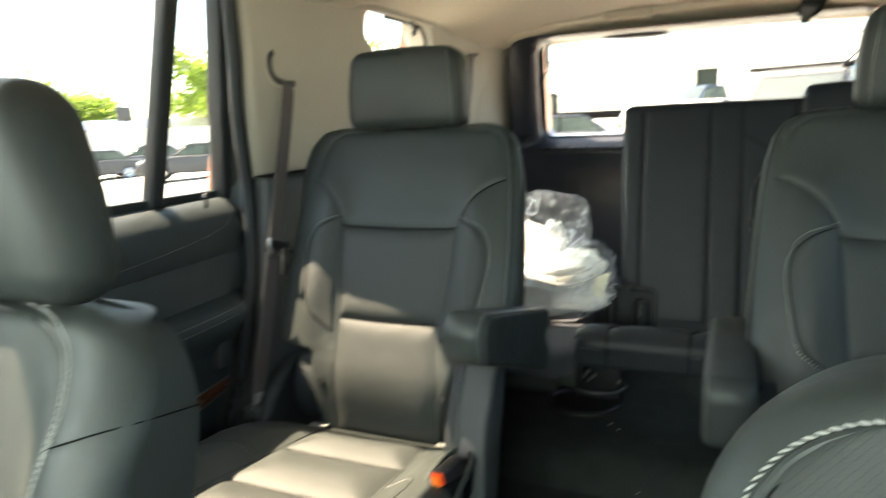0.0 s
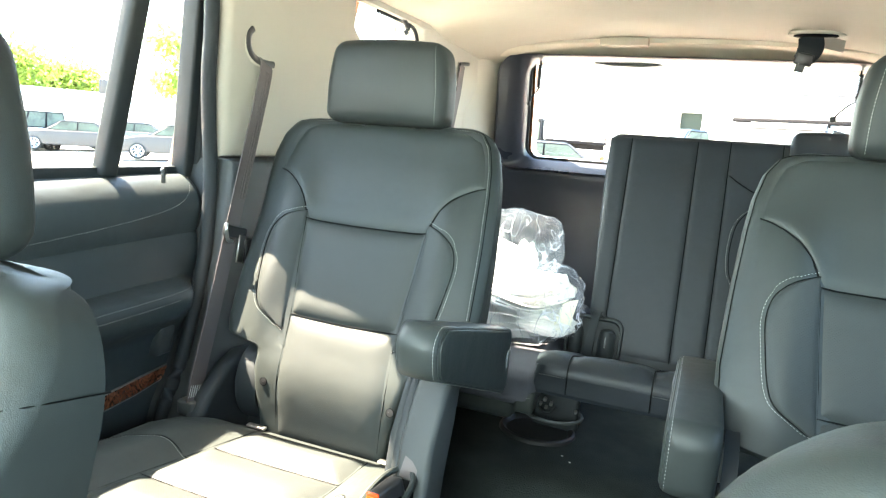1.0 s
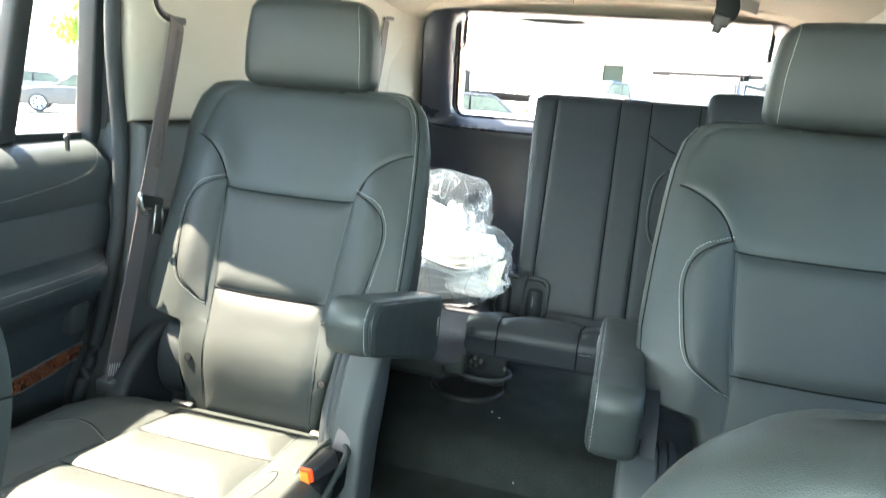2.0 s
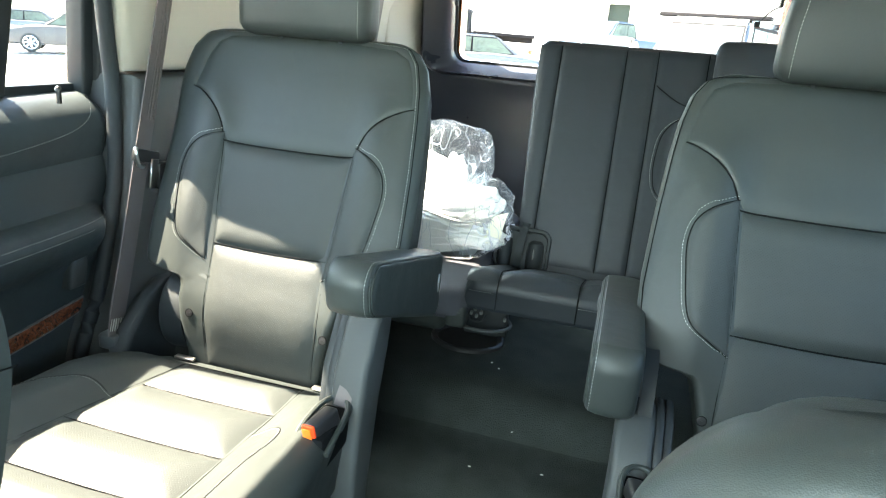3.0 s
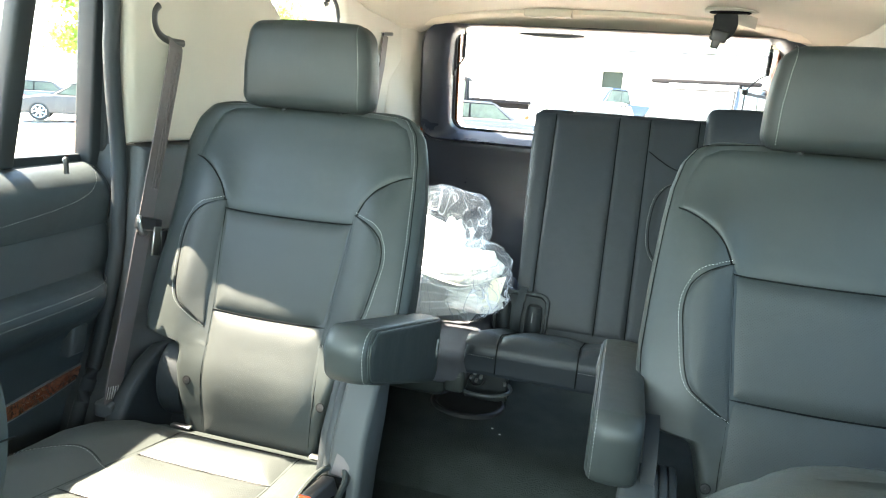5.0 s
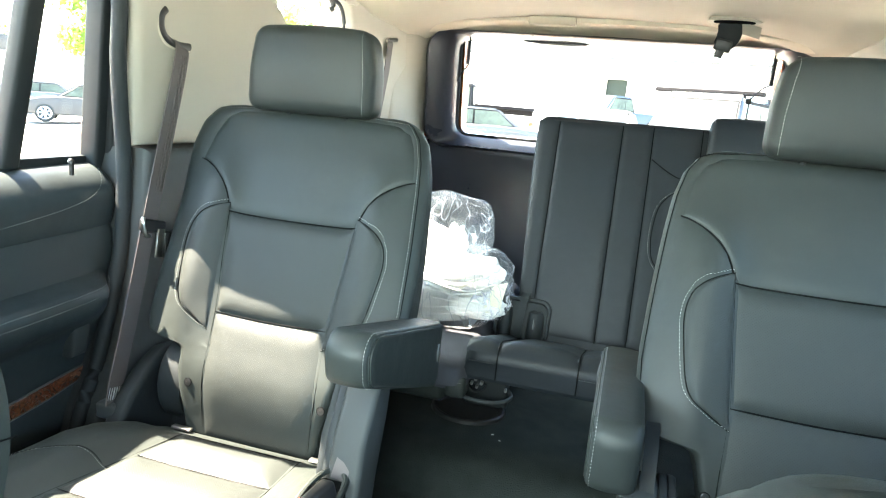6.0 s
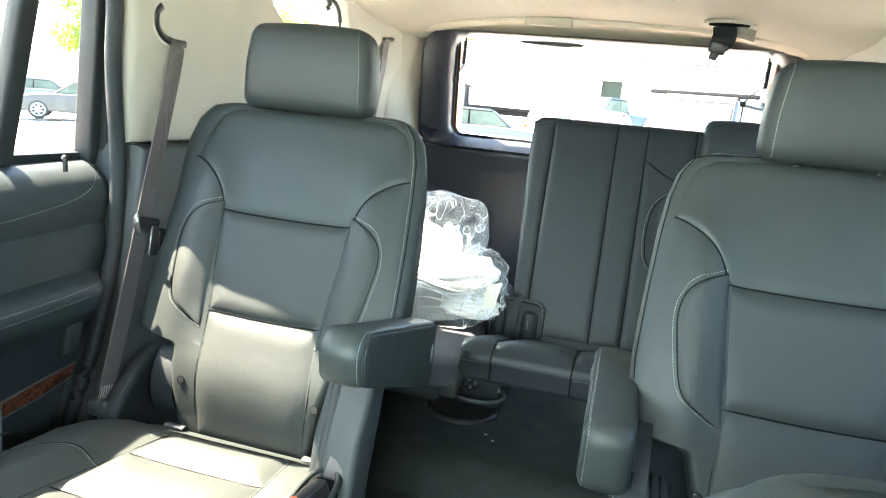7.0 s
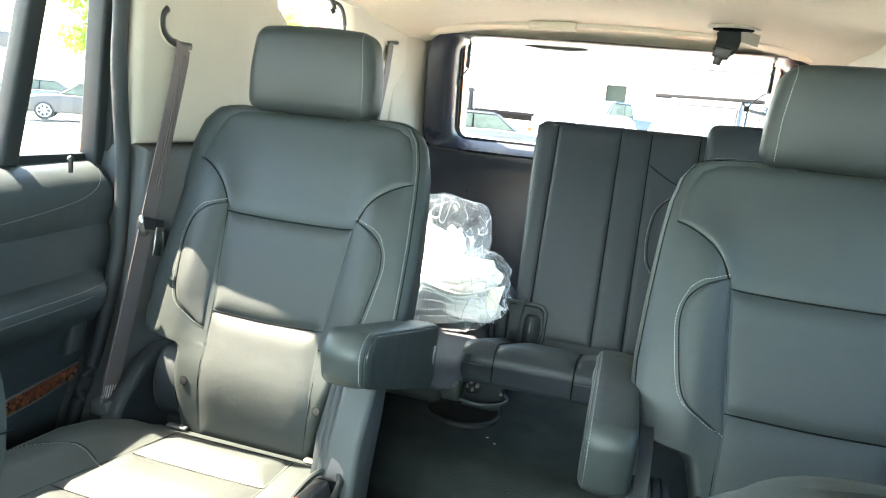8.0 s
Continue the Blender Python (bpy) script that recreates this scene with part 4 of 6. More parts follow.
    def cbase(u, v):
        a = u - interp(IN_EDGE, v) if u > 0 else interp(OUT_EDGE, v) - u
        return cface(u, v) - 0.006 * smooth01(-0.004, -0.020, a) * smooth01(0.035, 0.06, v) * (1 - smooth01(0.43, 0.45, v))

    cl = [0.0, 0.015, 0.03, 0.045, 0.06, 0.10, 0.15, 0.20, 0.25, 0.30, 0.35, 0.40, 0.43, 0.455, 0.475, 0.488, 0.497, 0.505]
    cush = part("cushion", loft(C, cl, lambda v: interp(CW, v), cbase, lambda v: 0.13, 0.040, 56, outer=lambda v: 1 + 0.10 * smooth01(0.02, 0.16, v)), LEATHER, seat, "black leather seat cushion")
    marks = [0.040, 0.137, 0.262, 0.375, 0.455]

    def rail(table, a, b):
        return [(interp(table, a + (b - a) * k / 6), a + (b - a) * k / 6) for k in range(7)]

    for a, b in zip(marks, marks[1:]):
        lo, hi = rail(OUT_EDGE, a, b), rail(IN_EDGE, a, b)
        part("cushion_panel", patch([lo[0], (0, a + 0.003), hi[0]], hi, [lo[-1], (0, b + 0.003), hi[-1]], lo, C, cface, 0.012, 0.005, 0.042, 28, 18, None, s > 0), PERF, cush)
    for a in marks[:-1]:
        q = curve([(interp(OUT_EDGE, a), a), (-0.06, a + 0.0025), (0, a + 0.003), (0.06, a + 0.0025), (interp(IN_EDGE, a), a)], 30)
        seam([C(p[0], p[1], cface(p[0], p[1]) - 0.0006) for p in q], cush, 0.0007)
    for table in (OUT_EDGE, IN_EDGE):
        seam([C(interp(table, v), v, cface(interp(table, v), v) + 0.0002) for v in np.linspace(0.04, 0.45, 30)], cush, 0.0006)
    cs = []
    for q in (curve([(-0.120, 0.194), (-0.165, 0.186), (-0.210, 0.206), (-0.245, 0.250), (-0.250, 0.34), (-0.245, 0.43)], 70),
              curve([(0.128, 0.200), (0.150, 0.192), (0.172, 0.200), (0.176, 0.235), (0.165, 0.30), (0.160, 0.43)], 60)):
        cs.append([C(p[0], p[1], cface(p[0], p[1]) + 0.0012) for p in q])
        seam([C(p[0], p[1] - 0.004, cface(p[0], p[1] - 0.004) + 0.0002) for p in q], cush, 0.0008)
    sew(cs, cush)

    # base and side covers
    def X(bm):
        for p in bm.verts:
            p.co.x = cx + s * p.co.x
        bmesh.ops.recalc_face_normals(bm, faces=bm.faces)
        return bm

    part("pedestal", X(box(-0.19, 0.19, 0.95, 1.36, 0.05, 0.25, 0.02)), PLASTIC, seat, "black plastic seat base")
    for u in (-0.17, 0.17):
        part("floor_rail", X(box(u - 0.025, u + 0.025, 0.92, 1.46, 0.0, 0.055, 0.008)), GREYPLASTIC, seat)
    inb = [(1.225, 0.06), (1.225, 0.30), (1.232, 0.36), (1.243, 0.41), (1.258, 0.475), (1.303, 0.545), (1.325, 0.562), (1.355, 0.566), (1.372, 0.55), (1.355, 0.48), (1.325, 0.40), (1.29, 0.25), (1.285, 0.06)]
    if s < 0:
        inb = [(y, z if z < 0.40 else 0.40 + (z - 0.40) * 0.5) for y, z in inb]
    part("side_cover", X(prism(inb, "x", 0.206, 0.262, 0.010, 4)), COVER, seat, "grey plastic inboard side cover")
    for d in range(2):
        inner_edge = [(y + 0.010 + 0.008 * d, z - 0.004 * d) for y, z in inb]
        part("cover_layer", X(prism(inner_edge, "x", 0.180 + 0.0135 * (1 - d), 0.193 + 0.0135 * (1 - d), 0.004, 2)), FRAME, seat, "thin black inner edge of the side cover")
    arch = [Vector((0.224, 1.392 + 0.080 * math.cos(a), 0.440 + 0.110 * math.sin(a))) for a in np.linspace(radians(250), radians(95), 20)]
    part("cover_rim", X(ribbon(arch, 0.02, 0.008, (1, 0, 0))), FRAME, seat)
    outb = [(1.24, 0.06), (1.25, 0.24), (1.285, 0.34), (1.335, 0.415), (1.39, 0.462), (1.44, 0.482), (1.48, 0.478), (1.50, 0.44), (1.46, 0.32), (1.42, 0.2), (1.42, 0.06)]
    part("side_cover", X(prism(outb, "x", -0.232, -0.272, 0.012, 4)), FRAME, seat, "black plastic outboard side cover")
    for r, d in ((0.066, 0.0), (0.054, 0.006)):
        hub = [[(-x - d, 1.418 + q * r * math.cos(a) * 0.85, 0.437 + q * r * math.sin(a) * 1.15) for a in np.linspace(0, 2 * math.pi, 32, endpoint=False)] for x, q in ((0.15, 0.96), (0.190, 1.0), (0.197, 0.97), (0.200, 0.9))]
        bm = bmesh.new()
        fill(bm, hub)
        part("recliner_cover", X(bm), FRAME, seat, "round black recliner cover")
    part("release_lever", X(prism([(1.345, 0.285), (1.385, 0.29), (1.40, 0.335), (1.39, 0.375), (1.368, 0.382), (1.35, 0.35)], "x", -0.262, -0.276, 0.004, 3)), GREYPLASTIC, seat, "grey plastic release lever")
    part("hinge_strip", X(box(-0.148, -0.108, 1.338, 1.350, 0.376, 0.381, 0.002, 2)), METAL, seat, "bare metal hinge strip")
    part("hinge_strip", X(box(0.13, 0.168, 1.338, 1.350, 0.376, 0.381, 0.002, 2)), METAL, seat, "bare metal hinge strip")

    # buckle in a leather-rimmed pocket of the inboard bolster
    bk = box(0.208, 0.230, 1.168, 1.222, 0.392, 0.440, 0.006, 3)
    for p in bk.verts:
        p.co.y -= (p.co.z - 0.385) * 0.35
        p.co.z += (p.co.y - 1.15) * 0.12
        p.co.x += (p.co.y - 1.15) * 0.22
    buckle = part("buckle", X(bk), PIANO, seat, "black belt buckle with a red button")
    rb = box(0.2105, 0.2245, 1.1655, 1.169, 0.396, 0.437, 0.002, 2)
    hood = box(0.209, 0.229, 1.1655, 1.172, 0.392, 0.441, 0.003, 2)
    for q in (rb, hood):
        for p in q.verts:
            p.co.y -= (p.co.z - 0.385) * 0.35 + (0.0035 if q is rb else 0.0)
            p.co.z += (p.co.y - 1.15) * 0.12
    part("release_button", X(rb), ORANGE, buckle, "bright orange-red release button")
    part("button_frame", X(hood), RED, buckle, "red frame round the button")
    lip = curve([(0.200, 1.140, 0.410), (0.196, 1.168, 0.418), (0.196, 1.205, 0.423), (0.201, 1.236, 0.426), (0.214, 1.254, 0.428), (0.232, 1.252, 0.428), (0.244, 1.232, 0.424), (0.247, 1.20, 0.416), (0.247, 1.15, 0.398)], 48)
    part("pocket_rim", X(tube(lip, 0.0045, 8)), LEATHER, cush, "rolled leather rim of the buckle pocket")
    part("pocket_piping", X(tube([p + Vector((0.0, 0.008, -0.003)) for p in lip[14:40]], 0.0040, 8)), LEATHER, cush)
    # solid black block, level with the leather, for the shade inside the pocket
    part("pocket", X(box(0.198, 0.243, 1.15, 1.248, 0.36, 0.4195, 0.008, 2)), SEAM, cush, "black block for the shaded pocket round the buckle")
    if s < 0:
        return seat, cx, X
    loop = curve([(0.228, 1.245, 0.42), (0.234, 1.255, 0.452), (0.240, 1.268, 0.456), (0.246, 1.282, 0.43), (0.246, 1.285, 0.36), (0.24, 1.27, 0.28)], 26)
    part("stalk_webbing", X(ribbon(loop, 0.026, 0.003, (1, 0.1, 0))), BELT, buckle, "grey webbing of the buckle stalk")
    return seat, cx, X


def round_corners(quad, radii, n=7):
    """A closed outline with each corner of the polygon rounded to its own radius."""
    out = []
    m = len(quad)
    for k in range(m):
        p, q, r = (Vector(quad[(k + d) % m]) for d in (-1, 0, 1))
        a, b = (p - q).normalized(), (r - q).normalized()
        half = a.angle(b) / 2
        t = radii[k] / math.tan(half)
        c = q + (a + b).normalized() * (radii[k] / math.sin(half))
        u, v = q + a * t - c, q + b * t - c
        for j in range(n + 1):
            out.append(c + (u.lerp(v, j / n)).normalized() * radii[k])
    return out


def armrest(seat, cx, s, front, rear, h0, h1, label, inner=0.225, outer=0.302):
    """A padded armrest from its pivot forwards; front and rear give (y, z of the top)."""
    (yf, zf), (yr, zr) = front, rear
    quad = [(yf, zf), (yf + 0.012, zf - h0), (yr, zr - h1), (yr + 0.01, zr)]
    radii = (0.030, 0.028, 0.022, 0.02)
    side = round_corners(quad, radii)
    mid = sum(side, Vector((0, 0))) / len(side)
    bm = bmesh.new()
    rows = []
    for x, ins in ((inner, 0.016), (inner + 0.003, 0.008), (inner + 0.009, 0.0025), (inner + 0.018, 0.0), ((inner + outer) / 2, -0.0015), (outer - 0.016, 0.0), (outer - 0.007, 0.0028), (outer - 0.002, 0.0075), (outer - 0.0015, 0.010)):
        rows.append([(cx + s * x, *(p + (mid - p).normalized() * ins)) for p in side])
    fill(bm, rows)
    bmesh.ops.recalc_face_normals(bm, faces=bm.faces)
    arm = part("armrest", bm, LEATHER, seat, label)
    face = bmesh.new()
    rows = []
    for x, ins in ((outer - 0.004, 0.0155), (outer + 0.001, 0.0165), (outer + 0.0025, 0.021), (outer + 0.003, 0.033)):
        rows.append([(cx + s * x, *(p + (mid - p).normalized() * ins)) for p in side])
    fill(face, rows)
    bmesh.ops.recalc_face_normals(face, faces=face.faces)
    panel = part("side_panel", face, LEATHER, arm)
    ring = [Vector((cx + s * (outer - 0.002), *(p + (mid - p).normalized() * 0.0125))) for p in side]
    part("piping", tube(ring + ring[:2], 0.0022, 6), LEATHER, arm)
    near = [Vector((cx + s * (outer - 0.0055), *(p + (mid - p).normalized() * 0.0032))) for p in side]
    sew([resample(near + near[:1], 160)], arm)
    ys, zs = yr - 0.035, zr - 0.03
    sl = curve([(cx + s * (outer + 0.002), ys + 0.006, zs), (cx + s * (outer + 0.0035), ys, zs - 0.016), (cx + s * (outer + 0.002), ys + 0.004, zs - 0.032)], 10)
    part("finger_slot", tube(sl, 0.003, 6), GREYPLASTIC, panel)


seat_l, cl_x, _ = second_row_seat(1, "black leather captain's chair, partly sunlit, armrest tilted up")
armrest(seat_l, cl_x, 1, (1.132, 0.703), (1.51, 0.606), 0.080, 0.125, "black leather armrest tilted up", 0.238)
seat_r, cr_x, _ = second_row_seat(-1, "black leather captain's chair with its armrest down")
armrest(seat_r, cr_x, -1, (1.222, 0.605), (1.58, 0.598), 0.106, 0.118, "black leather armrest lowered level", 0.243, 0.311)


def narrow_in(outline, d):
    """An outline drawn in towards its middle by about d."""
    mx, mz = (sum(p[k] for p in outline) / len(outline) for k in (0, 1))
    return [(x - math.copysign(min(d, abs(x - mx)), x - mx), z - math.copysign(min(d, abs(z - mz)), z - mz)) for x, z in outline]


# third row: the wide upright part
def third_row_bench():
    b = thing("third_row_bench", "upright black leather third row bench, wide side", "car seat", (0.26, 2.2, 0.1))
    P = seat_place(0.0, 2.175, 0.374, 20.0, 1)
    u0, u1 = -0.145, 0.66

    def width_l(v):
        return -0.116 - 0.028 * smooth01(0.0, 0.6, v)

    def face(u, v):
        return 0.022 * smooth01(0.24, 0.30, u) * (1 - smooth01(0.34, 0.38, u)) * smooth01(0.05, 0.2, v) * (1 - smooth01(0.42, 0.55, v))

    lv = [0.0, 0.03, 0.08, 0.15, 0.25, 0.35, 0.45, 0.55, 0.60, 0.63, 0.648, 0.658, 0.664]
    rows = []
    for v in lv:
        lo, hi = width_l(v), u1
        end = smooth01(0.64, 0.664, v)
        ins = 0.012 * end * end
        row = []
        n = 40
        for k in range(n + 1):
            a = 2 * k / n - 1
            u = (lo + hi) / 2 + ((hi - lo) / 2 - ins) * math.sin(math.pi / 2 * a)
            d = min(u - lo - ins, hi - ins - u)
            q = max(0, 1 - d / 0.022)
            under = 0.004 * smooth01(-0.108, -0.098, u) * (1 - smooth01(0.60, 0.625, u)) * (1 - smooth01(0.62, 0.64, v)) * smooth01(0.02, 0.05, v)
            row.append(P(u, v, face(u, v) - under - 0.02 * (1 - math.sqrt(max(0, 1 - q * q))) - 0.014 * end * end))
        for k in range(n + 1):
            u = hi - ins - 0.004 - (hi - lo - 2 * ins - 0.008) * k / n
            row.append(P(u, v, -0.09 + 0.014 * end * end))
        rows.append(row)
    bm = bmesh.new()
    fill(bm, rows)
    bmesh.ops.recalc_face_normals(bm, faces=bm.faces)
    back = part("backrest", bm, THIRD_SHADED, b, "black leather backrest with long upright seams")
    seams = [[(-0.112, 0.02), (-0.142, 0.645)], [(-0.071, 0.02), (-0.08, 0.648)], [(0.108, 0.02), (0.101, 0.65)], [(0.192, 0.02), (0.186, 0.652)], [(0.318, 0.02), (0.318, 0.654)]]
    for a, c in zip(seams, seams[1:]):
        part("backrest_panel", patch([a[0], c[0]], c, [a[1], c[1]], a, P, face, 0.0024, 0.0030, 0.010, 24, 24), THIRD_SHADED, back)
    part("backrest_panel", patch([(0.322, 0.02), (0.63, 0.02)], [(0.63, 0.02), (0.63, 0.56)], [(0.322, 0.56), (0.63, 0.56)], [(0.322, 0.02), (0.322, 0.56)], P, face, 0.005, 0.004, 0.014, 16, 24), THIRD_SHADED, back)
    for a in seams[1:]:
        seam([P(p[0], p[1], face(p[0], p[1]) - 0.0006) for p in resample(a, 30)], back, 0.0014)
    th = [[P(p[0], p[1], face(p[0], p[1]) + 0.0068) for p in curve([(0.272, 0.475), (0.24, 0.452), (0.219, 0.417), (0.211, 0.36), (0.212, 0.31), (0.222, 0.27), (0.25, 0.236), (0.30, 0.215)], 60)]]
    sew(th, back)
    cr = [P(p[0], p[1], face(p[0], p[1]) + 0.0048) for p in curve([(0.192, 0.556), (0.225, 0.533), (0.262, 0.512), (0.30, 0.50)], 24)]
    seam(cr, back)
    part("seam", tube([P(p[0], p[1], face(p[0], p[1]) + 0.0048) for p in curve([(0.278, 0.478), (0.246, 0.452), (0.226, 0.417), (0.218, 0.36), (0.219, 0.31), (0.229, 0.27), (0.256, 0.24)], 40)], 0.0014, 6), SEAM, back)
    hb = headrest_bm(lambda u, v, w: P(u + 0.455, v, w), 0.122, 0.56, 0.69, -0.075, 0.028, 0.022, 0.03)
    part("head_restraint", hb, THIRD_SHADED, b, "low black leather head restraint")
    # cushion
    def C(u, v, w):
        return Vector((u, 2.21 - v, 0.360 + 0.30 * v + w))

    def cface(u, v):
        q = min(1.0, max(0.0, (v - 0.345) / 0.06))
        return -0.05 * (1 - math.sqrt(1 - q * q))

    rows = []
    for v in [0.0, 0.05, 0.15, 0.25, 0.32] + [0.345 + 0.06 * math.sin(math.pi / 2 * k / 9) for k in range(10)]:
        row = []
        for k in range(33):
            u = 0.245 + 0.415 * math.sin(math.pi / 2 * (k / 16 - 1))
            d = min(u + 0.17, 0.66 - u)
            q = max(0, 1 - d / 0.03)
            row.append(C(u, v - 0.02 * q * q * (v > 0.3), cface(u, v) - 0.024 * (1 - math.sqrt(max(0, 1 - q * q)))))
        row += [C(0.65 - 0.81 * k / 32, v - 0.004, -0.098 + 0.008 * (v > 0.40)) for k in range(33)]
        rows.append(row)
    bm = bmesh.new()
    fill(bm, rows)
    bmesh.ops.recalc_face_normals(bm, faces=bm.faces)
    cush = part("cushion", bm, THIRD_SHADED, b, "black leather bench cushion")
    for a, c in ((-0.166, -0.092), (-0.090, 0.090), (0.092, 0.30), (0.302, 0.65)):
        part("cushion_panel", patch([(a, 0.03), (c, 0.03)], [(c, 0.03), (c, 0.399)], [(a, 0.399), (c, 0.399)], [(a, 0.03), (a, 0.399)], C, cface, 0.010, 0.003, 0.030, 18, 30, None, True), THIRD_SHADED, cush)
    for u in (-0.091, 0.091, 0.301):
        seam([C(u, v, cface(u, v) + 0.003) for v in (0.04, 0.15, 0.25, 0.33, 0.35, 0.37, 0.385, 0.395, 0.402)] + [C(u, 0.4065, -0.045), C(u, 0.4065, -0.09)], cush)
    sew([[C(p[0], 0.4075, -0.052) for p in resample([(a, 0), (c, 0)], 20)] for a, c in ((-0.155, -0.094), (0.094, 0.29))], cush)
    # hinge bezel with buckles at the inner lower corner
    bz = bmesh.new()
    o = rounded_rect(-0.174, -0.018, -0.012, 0.116, 0.030)
    i = rounded_rect(-0.164, -0.027, -0.004, 0.106, 0.024)
    fill(bz, [[P(u, v, -0.004) for u, v in o], [P(u, v, 0.012) for u, v in o], [P(u, v, 0.016) for u, v in narrow_in(o, 0.003)], [P(u, v, 0.016) for u, v in i], [P(u, v, 0.003) for u, v in narrow_in(i, 0.003)]], True, True)
    bmesh.ops.recalc_face_normals(bz, faces=bz.faces)
    bezel = part("hinge_bezel", bz, FRAME, b, "black plastic bezel round the buckles")
    for u, wd, v1 in ((-0.142, 0.036, 0.082), (-0.058, 0.046, 0.080)):
        q = bmesh.new()
        rows = []
        for k in range(9):
            a = math.pi * k / 8
            rows.append([P(u + x, v, 0.006 + d * math.sin(a) ** 0.6) for x, v, d in ((-wd / 2 * math.cos(a), 0.0, 0.020), (-wd / 2 * math.cos(a), v1 * 0.6, 0.034), (-wd / 2.2 * math.cos(a), v1 * 0.9, 0.036), (-wd / 3 * math.cos(a), v1, 0.022), (-wd / 4 * math.cos(a), v1 + 0.003, 0.004))])
        fill(q, rows, False)
        bmesh.ops.recalc_face_normals(q, faces=q.faces)
        bmesh.ops.solidify(q, geom=q.faces[:], thickness=0.003)
        part("belt_buckle", q, FRAME, b, "black belt buckle stowed in the bezel")
    strap = curve([P(-0.104, -0.004, 0.014), P(-0.102, 0.04, 0.030), P(-0.098, 0.09, 0.034), P(-0.095, 0.115, 0.026), P(-0.094, 0.128, 0.004)], 24)
    part("buckle_strap", ribbon(strap, 0.022, 0.004, (1, 0, 0)), RUBBER, b, "dark strap across the bezel")
    q = box(-0.0615, -0.0575, 0.028, 0.068, 0.037, 0.0405, 0.001, 1)
    for p in q.verts:
        p.co = P(*p.co)
    part("buckle_slot", q, GREYPLASTIC, bezel, "pale slot in the buckle")
    part("leg", box(0.26, 0.30, 2.08, 2.14, 0.10, 0.34, 0.008), PLASTIC, b, "black folding support leg")
    part("leg", box(0.58, 0.62, 2.08, 2.14, 0.10, 0.34, 0.008), PLASTIC, b, "black folding support leg")
    latch = part("latch", box(-0.262, -0.125, 2.27, 2.31, 0.10, 0.215, 0.012), FRAME, b, "black steel floor latch")
    ring = [(-0.195 + 0.085 * math.cos(a), 2.245 + 0.068 * math.sin(a), 0.160) for a in np.linspace(0, 2 * math.pi, 41)]
    part("latch_ring", tube(ring, 0.0055, 8), PLASTIC, latch, "black ring of the floor latch")
    for k, (x, z) in enumerate(((-0.238, 0.176), (-0.226, 0.192), (-0.221, 0.168), (-0.207, 0.182), (-0.132, 0.172))):
        part("latch_bolt", tube([(x, 2.268, z), (x + 0.002, 2.252, z)], 0.0045 + 0.001 * (k % 2), 10), METAL, latch, "small bright latch bolt")
    part("latch_hook", tube(curve([(-0.245, 2.26, 0.172), (-0.225, 2.235, 0.162), (-0.20, 2.235, 0.166), (-0.19, 2.25, 0.180)], 14), 0.004, 8), FRAME, latch)


third_row_bench()


def folded_seat():
    """The narrow part of the third row, folded flat."""
    f = thing("folded_seat", "folded third row seat with grey felt back", "car seat", (-0.45, 2.2, 0.1))
    bm = box(-0.735, -0.172, 1.87, 2.66, 0.305, 0.395, 0.035, 5)
    for p in bm.verts:
        p.co.z += 0.02 * smooth01(2.05, 2.6, p.co.y)
    part("backrest", bm, FELT, f, "grey felt rear of the folded backrest")
    part("cushion", box(-0.73, -0.26, 2.02, 2.46, 0.20, 0.303, 0.03, 4), LEATHER, f, "black leather cushion under the folded backrest")
    flap = part("flap", box(-0.226, -0.176, 1.874, 1.93, 0.294, 0.352, 0.010, 3), LEATHER, f, "black leather end of the folded seat")
    sew([[Vector((-0.222, 1.8738, 0.334)), Vector((-0.181, 1.8738, 0.337))]], flap)
    part("leg", box(-0.345, -0.305, 2.34, 2.40, 0.098, 0.21, 0.006), PLASTIC, f)
    part("leg", box(-0.70, -0.66, 2.06, 2.12, 0.098, 0.20, 0.006), PLASTIC, f)


folded_seat()

# floor socket under the bench: a shallow dish with a rim
bm = bmesh.new()
rings = []
for r, z in ((0.13, 0.098), (0.128, 0.108), (0.12, 0.112), (0.112, 0.109), (0.105, 0.101), (0.0005, 0.100)):
    rings.append([(-0.235 + 0.88 * r * math.cos(a), 2.235 + 0.78 * r * math.sin(a), z) for a in np.linspace(0, 2 * math.pi, 40, endpoint=False)])
fill(bm, rings)
bmesh.ops.recalc_face_normals(bm, faces=bm.faces)
single("floor_socket", bm, PIANO, "round black plastic dish set in the carpet", "floor socket", (-0.235, 2.225, 0.098))


# front seats, seen from ahead past their inner edges
FRONT_W = [(0.0, 0.20), (0.1, 0.225), (0.25, 0.232), (0.40, 0.240)] + [(0.46 + 0.126 * math.sin(a), 0.11 + 0.132 * math.cos(a) ** 0.8) for a in np.linspace(0, math.pi / 2 - 0.001, 24)]


